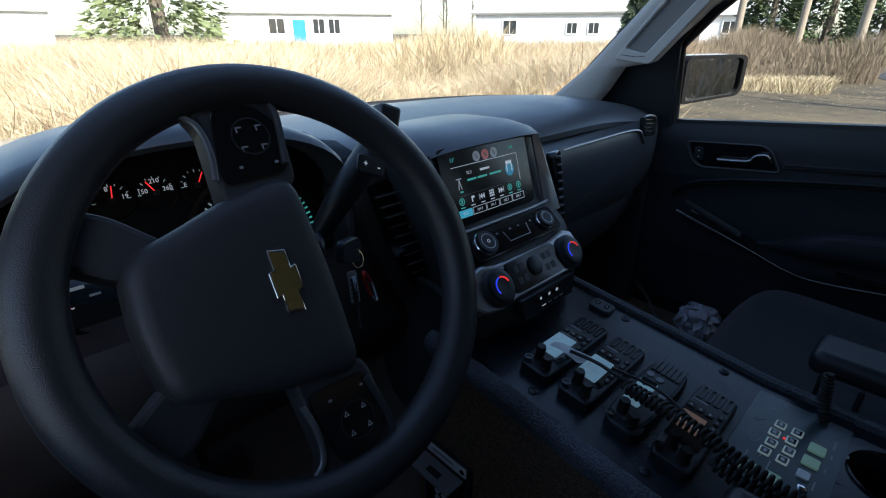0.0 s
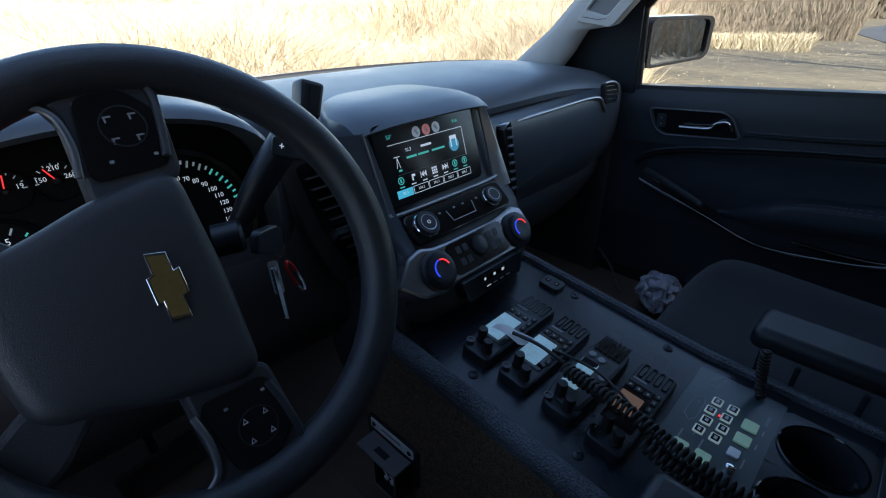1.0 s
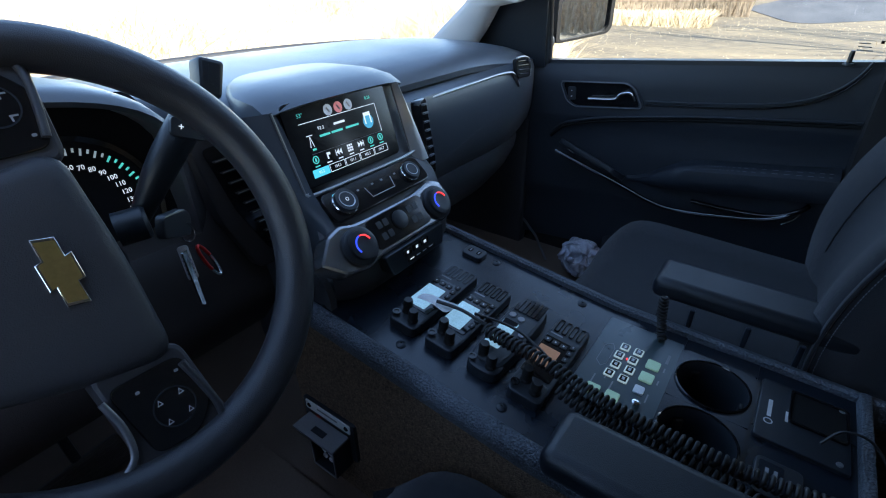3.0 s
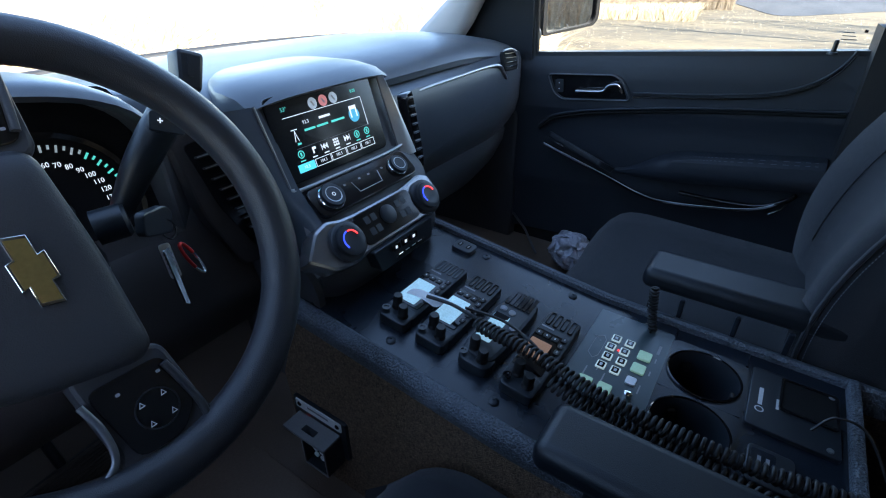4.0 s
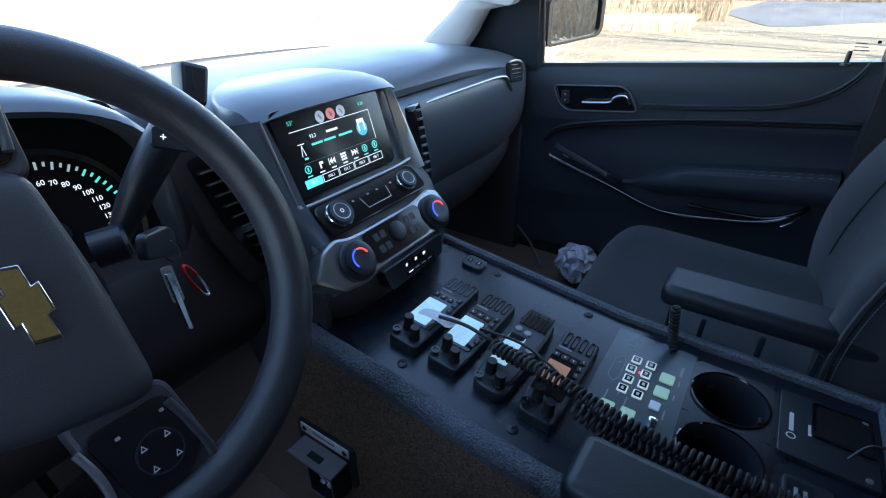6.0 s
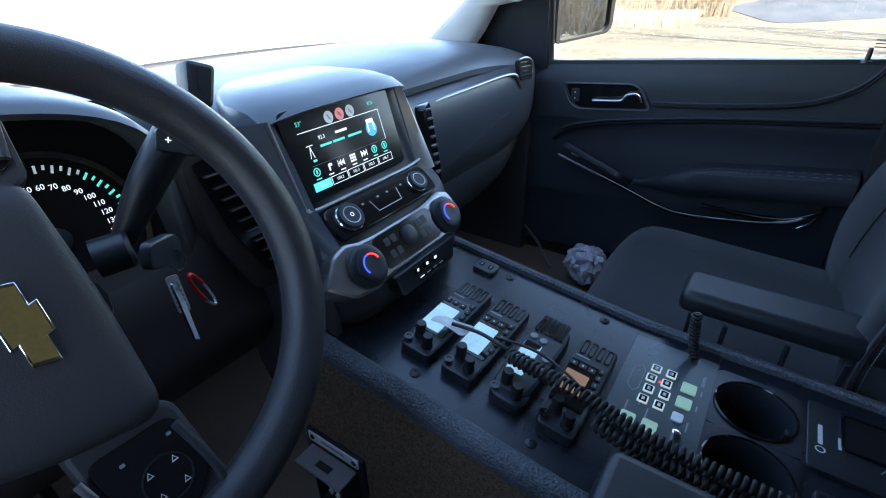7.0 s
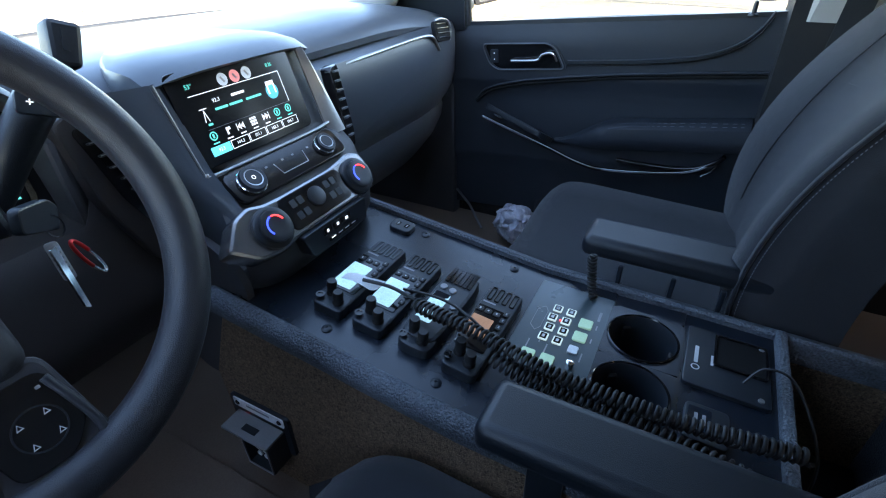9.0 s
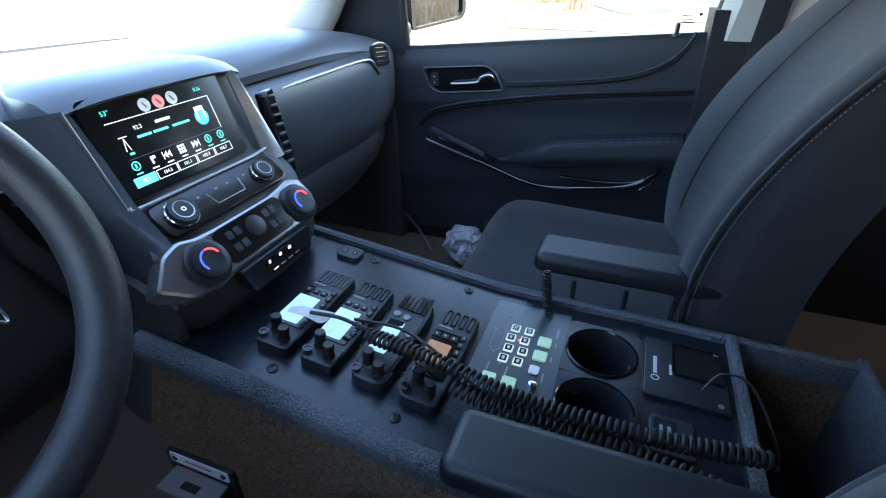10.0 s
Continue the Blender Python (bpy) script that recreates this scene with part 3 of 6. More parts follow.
# ---- instrument cluster ----
cluster = thing("instrument_cluster", "instrument cluster with white-numbered dials under a curved hood", "instrument cluster")
C0 = basis((-0.455, 0.675, 1.19), (1, 0, 0), (0, 0.25, 0.97))
part("dial_plate", prism(rect(0.43, 0.19), -0.01, 0.0, 0.03, m=C0), DIAL, cluster)
rows = []
for k in range(25):
    a = math.pi * k / 24
    x = -0.455 - 0.222 * math.cos(a)
    h = max(0.0, math.sin(a)) ** 0.5
    zt = 1.165 + 0.155 * h
    rows.append([(x, 0.90, zt - 0.025), (x, 0.80, zt - 0.004), (x, 0.70, zt + 0.002), (x, 0.635, zt), (x, 0.612, zt - 0.006), (x, 0.606, zt - 0.014), (x, 0.612, zt - 0.021), (x, 0.65, zt - 0.024), (x, 0.70, zt - 0.026)])
part("cluster_hood", loft(rows, thick=0.002), DASH, cluster)
for sx in (-1, 1):
    part("cluster_cheek", box((-0.455 + sx * 0.218, 0.66, 1.12), (0.02, 0.11, 0.16), 0.008), DASH_LOW, cluster)


def dial(cx, cy, r, n, a0, a1, words, pointer, size, tick):
    d = part("dial_rim", ring(circle(r * 1.12, 36, cx, cy), circle(r * 1.04, 36, cx, cy), 0.0, 0.004, m=C0), GLOSS, cluster)
    for i in range(n):
        a = radians(a0 + (a1 - a0) * i / (n - 1))
        L = tick * (1.0 if i % 2 == 0 else 0.6)
        part("tick", box((0, 0, 0), (L, r * 0.02 + 0.0008, 0.0006), 0, m=C0 @ Matrix.Translation((cx + (r * 0.95 - L / 2) * math.cos(a), cy + (r * 0.95 - L / 2) * math.sin(a), 0.001)) @ Matrix.Rotation(a, 4, "Z")), LIT_TEAL if (n > 12 and i > n * 0.6) else LIT_TICK, d)
    for w, ang in words:
        a = radians(ang)
        text(w, size, C0 @ Matrix.Translation((cx + r * 0.68 * math.cos(a), cy + r * 0.68 * math.sin(a), 0.001)), LIT_WHITE, d, "numeral")
    a = radians(pointer)
    part("needle", box((r * 0.35, 0, 0.004), (r * 0.95, r * 0.035 + 0.0006, 0.001), 0, m=C0 @ Matrix.Translation((cx, cy, 0)) @ Matrix.Rotation(a, 4, "Z")), LIT_RED, d, "glowing red needle")
    part("needle_cap", lathe([(r * 0.16, 0.0), (r * 0.16, 0.006), (r * 0.12, 0.008)], 16, m=C0 @ Matrix.Translation((cx, cy, 0))), BLACK, d)


speeds = [(str(v), 149 - 159 * v / 140) for v in range(0, 150, 10)]
dial(0.092, -0.048, 0.092, 29, 149, -10, speeds, 150, 0.0092, 0.009)
dial(-0.11, -0.046, 0.06, 17, 210, -30, [(str(v), 210 - 240 * v / 8) for v in range(9)], 208, 0.011, 0.008)
for cx, words, ptr in ((-0.073, (("8", 100), ("19", 10)), 80), (-0.024, (("150", 165), ("210", 85), ("260", 12)), 120), (0.027, (("E", 170), ("F", 10)), 60), (0.075, (("40", 160), ("80", 20)), 100)):
    dial(cx, 0.044, 0.022, 9, 180, 0, words, ptr, 0.008, 0.004)

# column cover, ignition, key with tags
column = thing("steering_column", "black steering column cover with ignition lock", "steering column")
AX = Vector((0, math.cos(radians(30.2)), -math.sin(radians(30.2))))
cen = Vector((-0.455, 0.364, 1.219))
rows = []
for s, w, h in ((0.05, 0.045, 0.036), (0.09, 0.055, 0.044), (0.15, 0.062, 0.048), (0.24, 0.066, 0.05)):
    p = cen + AX * s
    rows.append([(p.x + w * math.cos(a), p.y + 0.5 * h * math.sin(a), p.z + 0.87 * h * math.sin(a)) for a in (2 * math.pi * i / 20 for i in range(20))])
part("column_cover", tube_loft(rows), BLACK, column)
part("ignition_lock", lathe([(0.02, 0), (0.02, 0.03), (0.017, 0.034)], 24, m=basis((-0.372, 0.535, 1.165), (0.35, 0.93, 0), (0, 0.2, 0.98))), BLACK, column)
key = thing("car_key", "black car key hanging in the ignition with tags", "key")
KM = basis((-0.336, 0.47, 1.176), (0.75, 0.45, -0.2), (0.15, 0.1, 0.98))
part("key_bow", prism([(-0.026, -0.010), (0.022, -0.018), (0.027, 0.006), (0.016, 0.016), (-0.024, 0.015)], -0.005, 0.005, 0.007, 0.002, m=KM), BLACK, key)
part("split_ring", sweep([Vector((-0.325, 0.47, 1.162)) + Vector((0.008 * math.cos(a), 0.003 * math.sin(a), 0.011 * math.sin(a))) for a in (2 * math.pi * i / 20 for i in range(20))], 0.0009, 6, closed=True), CHROME, key)
part("paper_tag", prism(rect(0.012, 0.046), -0.0006, 0.0006, 0.004, m=basis((-0.335, 0.468, 1.126), (0.9, -0.35, 0.05), (-0.1, 0.05, 1))), KEYWHITE, key, "worn white paper tag")
for i in range(5):
    part("print_bar", box((0.0, -0.014 + 0.006 * i, 0.0012), (0.009, 0.0022, 0.0004), 0, m=basis((-0.335, 0.468, 1.126), (0.9, -0.35, 0.05), (-0.1, 0.05, 1))), PRINT_DIM, key)
part("key_blade", prism([(-0.004, -0.045), (0.002, -0.05), (0.004, 0.03), (-0.004, 0.03)], -0.0012, 0.0012, 0.001, m=basis((-0.336, 0.463, 1.115), (0.8, 0.4, 0.05), (-0.06, 0, 1))), CHROME, key)
loop = [Vector((-0.309, 0.47, 1.116)) + Vector((0.006 * math.cos(a) + 0.009 * -math.sin(a), 0.004 * math.cos(a), 0.024 * math.sin(a))) for a in (2 * math.pi * i / 28 for i in range(28))]
carab = thing("carabiner", "small red metal carabiner hooked to the key ring", "carabiner")
part("hook", sweep(loop[1:17], 0.0022, 8), RED, carab)
part("lower_hook", sweep(loop[16:] + loop[:2], 0.0021, 8), CHROME, carab, "bright worn metal end")
part("gate", sweep([loop[1], loop[25], loop[22]], 0.0016, 6), CHROME, carab)

# ---- gear lever ----
lever = thing("gear_lever", "black column gear lever with a plus and minus rocker", "gear lever")
path = spline([(-0.345, 0.55, 1.155), (-0.326, 0.538, 1.190), (-0.303, 0.526, 1.228), (-0.268, 0.520, 1.268), (-0.238, 0.528, 1.290)], 8)
n = len(path)
part("shaft", sweep(path, 0.014, 14, radii=[0.010 + 0.010 * math.sin(min(1, i / 24) * 1.57) for i in range(n)]), BLACK, lever)
HM2 = basis((-0.226, 0.534, 1.290), (0.93, -0.15, -0.34), (0.46, 0.2, 0.85))
hp = [(-0.014, -0.004), (0.014, -0.004), (0.0165, 0.043), (-0.0165, 0.043)]
part("head", prism(hp, -0.013, 0.013, 0.007, 0.005, m=HM2), BLACK, lever)
part("head_button", prism(rect(0.008, 0.024, 0.0, 0.024), 0.013, 0.0142, 0.003, m=HM2), BLACK, lever)
RM = basis((-0.281, 0.493, 1.268), (0.90, -0.10, -0.38), (0.36, 0.28, 0.86))
part("rocker", prism(rect(0.04, 0.022), 0.0, 0.004, 0.005, 0.001, m=RM), BLACK, lever)
text("+", 0.012, RM @ Matrix.Translation((-0.009, 0, 0.0045)), LIT_WHITE, lever)
text("-", 0.014, RM @ Matrix.Translation((0.011, 0, 0.0045)), LIT_WHITE, lever)

# turn signal stalk
stalk = thing("signal_stalk", "black turn signal stalk with white symbols", "control stalk")
sp = spline([(-0.49, 0.53, 1.165), (-0.55, 0.522, 1.186), (-0.59, 0.52, 1.198), (-0.622, 0.518, 1.206)], 6)
part("arm", sweep(sp, 0.01, 12, radii=[0.010 + 0.004 * min(1, i / 10) for i in range(len(sp))]), PANEL, stalk)
part("symbol", box((-0.602, 0.5055, 1.210), (0.016, 0.001, 0.003), 0), PRINT, stalk)
part("symbol", box((-0.615, 0.5035, 1.203), (0.004, 0.001, 0.012), 0), PRINT, stalk)
part("symbol", box((-0.588, 0.5045, 1.200), (0.009, 0.001, 0.002), 0), PRINT_DIM, stalk)
red_line = thing("red_strap", "thin self-lit red strip behind the signal stalk", "strip")
# glows by its material, though the strip is no lamp
part("strip", sweep([(-0.622, 0.52, 1.2205), (-0.592, 0.52, 1.229)], 0.0016, 6), LIT_RED, red_line)

# ---- centre stack details ----
SX = -0.008
S = basis((SX - 0.005, 0.5295, 1.190), (1, 0, 0), (0, 0.29, 0.957))
screen = part("touchscreen", prism(rect(0.222, 0.128, 0.004, 0.002), 0.0, 0.003, 0.012, 0.001, m=S), SCREEN, stack, "lit touchscreen showing a radio page")


def lit(x, y, w, h, mat, r=0.0, name="screen_mark", z=0.0032):
    return part(name, prism(rect(w, h, x, y), z, z + 0.0002, r, m=S), mat, screen)


def say(words, size, x, y, mat):
    return text(words, size, S @ Matrix.Translation((x, y, 0.0034)), mat, screen, "numeral", 0.0001)


say("53°", 0.0085, -0.076, 0.045, LIT_TEAL)
say("8:26", 0.0075, 0.070, 0.045, LIT_TEAL)
DISC_RED = material("lit_disc", (0.55, 0.20, 0.20), 0.5, emit=0.12)
DISC_PALE = material("lit_pale_disc", (0.45, 0.52, 0.58), 0.5, emit=0.08)
for i, mt in enumerate((DISC_PALE, DISC_RED, DISC_PALE)):
    x = -0.020 + 0.022 * i
    part("icon_disc", prism(circle(0.0088, 24, x, 0.043), 0.0032, 0.0034, m=S), mt, screen)
    part("icon_mark", prism(rect(0.003, 0.009, x, 0.043), 0.0035, 0.0036, m=S @ Matrix.Translation((x, 0.043, 0)) @ Matrix.Rotation(0.5, 4, "Z") @ Matrix.Translation((-x, -0.043, 0))), PRINT_DIM, screen)
lit(0.0, 0.033, 0.166, 0.0010, LIT_WHITE)
lit(0.083, 0.009, 0.0010, 0.048, LIT_WHITE)
lit(0.004, -0.0145, 0.160, 0.0005, PRINT_DIM)
say("92.3", 0.0075, -0.044, 0.020, LIT_WHITE)
lit(-0.005, 0.020, 0.024, 0.0036, LIT_WHITE, 0.001)
lit(-0.040, 0.0085, 0.022, 0.0034, LIT_TEAL, 0.001)
lit(-0.014, 0.0085, 0.024, 0.0034, LIT_TEAL, 0.001)
lit(0.020, 0.0085, 0.030, 0.0034, LIT_TEAL, 0.001)
# mast symbol, note symbol
for dx in (-0.0035, 0.0035):
    part("mast_leg", sweep([S @ Vector((-0.070 + dx, -0.004, 0.0034)), S @ Vector((-0.070, 0.012, 0.0034))], 0.0005, 4), LIT_WHITE, screen)
lit(-0.070, 0.0135, 0.012, 0.0012, LIT_WHITE)
lit(-0.068, -0.008, 0.007, 0.003, LIT_TEAL)
NOTE = material("lit_note", (0.05, 0.28, 0.42), 0.5, emit=0.2)
part("note_glow", prism(circle(0.012, 24, 0.058, 0.008), 0.0032, 0.0033, m=S), NOTE, screen)
lit(0.058, 0.020, 0.016, 0.006, LIT_WHITE)
lit(0.0515, 0.012, 0.003, 0.016, LIT_WHITE)
lit(0.0645, 0.012, 0.003, 0.016, LIT_WHITE)
# row of symbols
ix = [-0.072 + 0.0245 * i for i in range(7)]
for k, x in enumerate(ix):
    if k in (0, 5, 6):
        part("icon_ring", ring(circle(0.0062, 20, x, -0.0235), circle(0.0046, 20, x, -0.0235), 0.0032, 0.0034, m=S), LIT_TEAL, screen)
        lit(x, -0.0235, 0.003, 0.006, LIT_TEAL)
    elif k == 3:
        for a in range(3):
            for b in range(3):
                lit(x - 0.0042 + 0.0042 * a, -0.0277 + 0.0042 * b, 0.0032, 0.0032, LIT_WHITE)
    elif k == 1:
        lit(x, -0.0235, 0.003, 0.010, LIT_WHITE)
        lit(x + 0.003, -0.0205, 0.006, 0.004, LIT_WHITE, 0.001)
    else:
        sg = -1 if k == 2 else 1
        for o in (-0.003, 0.003):
            tri = [(x + o - sg * 0.003, -0.0285), (x + o + sg * 0.003, -0.0235), (x + o - sg * 0.003, -0.0185)]
            part("skip_arrow", prism(tri if sg > 0 else tri[::-1], 0.0032, 0.0034, m=S), LIT_WHITE, screen)
        lit(x + sg * 0.0068, -0.0235, 0.0012, 0.010, LIT_WHITE)
    lit(x, -0.0335, 0.010, 0.0018, LIT_WHITE if k not in (0, 5, 6) else LIT_TEAL, 0.0005)
for k, w in enumerate(("92.3", "104.3", "101.1", "102.3", "106.7")):
    x = -0.0685 + 0.0345 * k
    if k == 0:
        lit(x, -0.0435, 0.033, 0.0125, LIT_CYAN, 0.001)
        text(w, 0.0065, S @ Matrix.Translation((x, -0.0435, 0.0037)), LIT_WHITE, screen, "numeral", 0.0001)
    else:
        part("preset_box", ring([Vector(p) for p in rect(0.033, 0.0125, x, -0.0435)], [Vector(p) for p in rect(0.0312, 0.0107, x, -0.0435)], 0.0032, 0.0034, m=S), LIT_WHITE, screen)
        say(w, 0.0065, x, -0.0435, LIT_WHITE)

# silver frame round the screen: a U with swelling arms
for sgn in (-1, 1):
    rows = []
    for k in range(13):
        f = k / 12
        y = 0.058 - 0.150 * f
        w = (0.009 + 0.028 * f ** 0.8) if sgn > 0 else 0.004
        cx = (0.137 + 0.006 * f + w / 2) if sgn > 0 else (-0.122 + 0.012 * f)
        if sgn < 0:
            rows.append([S @ Vector(p) for p in ((cx - 0.002, y, 0.0), (cx - 0.002, y, 0.004), (cx, y, 0.005), (cx + 0.002, y, 0.004), (cx + 0.002, y, 0.0))])
            continue
        rows.append([S @ Vector(p) for p in ((cx - w / 2, y, 0.0), (cx - w / 2, y, 0.004), (cx - w / 4, y, 0.006), (cx + w / 4, y, 0.012), (cx + w / 2, y, 0.010), (cx + w / 2, y, 0.0))])
    part("screen_side_trim", tube_loft(rows), SILVER if sgn > 0 else EDGE, stack, "satin silver side trim")
part("screen_lower_trim", sweep([S @ Vector(p) for p in spline([(-0.109, -0.066, 0.004), (-0.100, -0.072, 0.005), (0.0, -0.073, 0.006), (0.11, -0.073, 0.005), (0.15, -0.070, 0.004)], 6)], 0.0032, 8), SILVER, stack, "satin silver lower trim")
# radio controls
R = basis((SX + 0.008, 0.473, 1.105), (1, 0, 0), (0, 0.76, 0.65))
part("radio_panel", prism(rect(0.232, 0.052), -0.004, 0.004, 0.016, 0.002, m=R), GLOSS, stack)


def knob(x, y, r, h, base, name="knob"):
    k = part(name, lathe([(r * 1.0, 0.0), (r, h * 0.75), (r * 0.94, h), (r * 0.55, h * 1.02), (0, h * 1.02)], 32, m=base @ Matrix.Translation((x, y, 0.004))), BLACK, stack, "black rotary knob")
    part("knob_ring", lathe([(r * 1.04, 0.0), (r * 1.08, 0.0025), (r * 1.02, 0.004)], 32, m=base @ Matrix.Translation((x, y, 0.004))), CHROME, k)
    part("knob_face_ring", lathe([(r * 0.62, h * 1.02), (r * 0.68, h * 1.06), (r * 0.6, h * 1.03)], 28, cap=False, m=base @ Matrix.Translation((x, y, 0.004))), SILVER, k)
    return k


kv = knob(-0.081, 0.0, 0.0205, 0.010, R)
part("power_mark", ring(circle(0.0032, 16, -0.081, 0), circle(0.0022, 16, -0.081, 0), 0.0146, 0.0149, m=R), LIT_WHITE, kv)
knob(0.079, 0.0, 0.0175, 0.010, R)
part("slot_frame", sweep([R @ Vector(p) for p in ((-0.030, 0.008, 0.0045), (-0.026, -0.012, 0.0045), (0.028, -0.012, 0.0045), (0.033, 0.008, 0.0045))], 0.0008, 5), PRINT, stack)
for x in (-0.044, -0.010, 0.012, 0.046):
    part("panel_symbol", prism(rect(0.005, 0.003, x, 0.009), 0.004, 0.0042, m=R), PRINT_DIM, stack)

# climate wing, satin silver with pointed ends
CM = basis((SX - 0.001, 0.421, 1.056), (1, 0, 0), (0, 0.60, 0.80))
part("climate_wing", prism([(-0.175, 0.002), (-0.140, 0.036), (-0.112, 0.043), (-0.088, 0.036), (-0.055, 0.034), (0.055, 0.034), (0.085, 0.038), (0.110, 0.043), (0.135, 0.032), (0.142, 0.0), (0.132, -0.026), (0.10, -0.034), (0.07, -0.032), (-0.07, -0.032), (-0.10, -0.037), (-0.14, -0.030)], -0.03, 0.002, 0.007, 0.006, m=CM), WING, stack, "satin silver climate panel with pointed ends")
part("climate_panel", prism(rect(0.136, 0.053, 0.0, 0.003), 0.0, 0.004, 0.012, 0.001, m=CM), GLOSS, stack)
part("mode_dial", lathe([(0.016, 0.004), (0.016, 0.007), (0.013, 0.008), (0, 0.0078)], 28, m=CM @ Matrix.Translation((0, 0.006, 0))), BLACK, stack)
for x in (-0.045, -0.030, 0.030, 0.045):
    for y in (-0.006, 0.014):
        part("climate_button", prism(rect(0.011, 0.012, x, y), 0.004, 0.0046, 0.002, 0.0002, m=CM), BLACK, stack)
for cx in (-0.098, 0.098):
    k = part("temperature_knob", lathe([(0.031, 0.0), (0.031, 0.006), (0.0285, 0.008), (0.0245, 0.0085), (0.0235, 0.0135), (0.020, 0.0145), (0.012, 0.014), (0, 0.0135)], 36, m=CM @ Matrix.Translation((cx, 0, 0.002))), BLACK, stack, "black temperature knob with blue and red arc")
    for a0, a1, mt in ((100, 215, LIT_BLUE), (15, 92, LIT_RED)):
        arc = [CM @ Vector((cx + 0.0145 * math.cos(radians(a0 + (a1 - a0) * j / 14)), 0.0145 * math.sin(radians(a0 + (a1 - a0) * j / 14)), 0.0166)) for j in range(15)]
        part("temperature_arc", sweep(arc, 0.0013, 6), mt, k)
# lower switch row
LM = basis((SX + 0.005, 0.400, 1.010), (1, 0, 0), (0, 0.12, 0.99))
part("switch_block", prism([(-0.075, 0.020), (0.080, 0.020), (0.074, -0.018), (-0.062, -0.020)], -0.02, 0.008, 0.008, 0.002, m=LM), BLACK, stack)
for i, x in enumerate((-0.024, 0.0, 0.022)):
    part("switch", prism(rect(0.020, 0.012, x, 0.008), 0.008, 0.0095, 0.002, 0.0005, m=LM), GLOSS, stack)
    part("switch_symbol", prism(rect(0.0045 + 0.001 * i, 0.005, x, 0.008), 0.0096, 0.0098, 0.001, m=LM), LIT_WHITE, stack)
part("slider_slot", prism(rect(0.074, 0.005, 0.012, -0.009), 0.008, 0.0088, 0.002, m=LM), GLOSS, stack)
for i in range(4):
    part("slider_mark", prism(rect(0.010, 0.0016, -0.015 + 0.017 * i, -0.0075), 0.009, 0.0095, m=LM), PRINT if i else LIT_WHITE, stack)
# vertical vent on the passenger flank of the stack
FV = basis((0.203, 0.522, 1.148), (0.95, 0.30, -0.10), (0.06, 0.20, 0.96))
fv = part("flank_vent", prism([(-0.018, -0.085), (0.012, -0.092), (0.022, -0.06), (0.014, 0.060), (-0.020, 0.056)], -0.02, 0.0, 0.008, 0.002, m=FV), GLOSS, stack)
# slats take the lighter dash colour so that they look lit
for i in range(8):
    part("slat", box((-0.001, -0.068 + 0.0165 * i, 0.002), (0.022, 0.0035, 0.006), 0.0008, 1, m=FV @ Matrix.Translation((-0.003, 0, 0))), DASH, fv)

# ---- steering wheel details ----
for sg in (1, -1):
    part("control_spoke", prism([(-0.040, sg * 0.075), (0.030, sg * 0.085), (0.036, sg * 0.150), (0.040, sg * 0.172), (-0.046, sg * 0.168), (-0.036, sg * 0.150)], -0.022, 0.004, 0.012, 0.004, m=None), HUB, wheel)
    part("button_pad", prism([(-0.034, sg * 0.094), (0.024, sg * 0.096), (0.030, sg * 0.142), (0.010, sg * 0.163), (-0.026, sg * 0.160)], 0.004, 0.0065, 0.010, 0.001), GLOSS, wheel)
    part("button_ring", ring(circle(0.017, 28, 0.002, sg * 0.133), circle(0.0158, 28, 0.002, sg * 0.133), 0.0065, 0.0072), BLACK, wheel)
    for a in range(4):
        ang = math.pi / 4 + a * math.pi / 2
        x, y = 0.002 + 0.0125 * math.cos(ang), sg * 0.133 + 0.0125 * math.sin(ang)
        if sg < 0:
            tri = [(x - 0.0025, y - 0.002), (x + 0.0025, y - 0.002), (x, y + 0.003)]
            part("button_arrow", ring([Vector(p) for p in tri], [Vector((x + (p[0] - x) * 0.6, y + (p[1] - y) * 0.6)) for p in tri], 0.0066, 0.0069), PRINT, wheel)
        else:
            part("button_mark", prism(rect(0.006, 0.0014, x, y), 0.0066, 0.0069, 0.0004), PRINT_DIM, wheel)
            part("button_mark", prism(rect(0.0014, 0.005, x - 0.002, y - 0.002), 0.0066, 0.0069, 0.0004), PRINT_DIM, wheel)
    for x in (-0.016, 0.016):
        part("button_symbol", prism(rect(0.0035, 0.0025, x, sg * 0.107), 0.0066, 0.0069, 0.001), PRINT_DIM, wheel)
    edge = spline([(-0.058, sg * 0.162, 0.004), (-0.040, sg * 0.150, 0.006), (-0.036, sg * 0.125, 0.007), (-0.040, sg * 0.100, 0.007), (-0.056, sg * 0.088, 0.006), (-0.09, sg * 0.083, 0.004), (-0.115, sg * 0.088, 0.001), (-0.13, sg * 0.105, -0.002)][:4], 6)
    part("spoke_trim", sweep(edge, 0.0028, 8, flat=0.7), EDGE, wheel, "satin dark trim along the spoke")
    part("lower_spoke", prism([(-0.085, sg * 0.060), (-0.125, sg * 0.040), (-0.172, sg * 0.072), (-0.150, sg * 0.108), (-0.118, sg * 0.092)], -0.030, -0.002, 0.010, 0.005), HUB, wheel)
    edge = spline([(0.030, sg * 0.170, 0.002), (0.031, sg * 0.150, 0.006), (0.027, sg * 0.125, 0.008), (0.022, sg * 0.103, 0.009)], 5)
    part("spoke_edge", sweep(edge, 0.0035, 8), LEATHER, wheel)
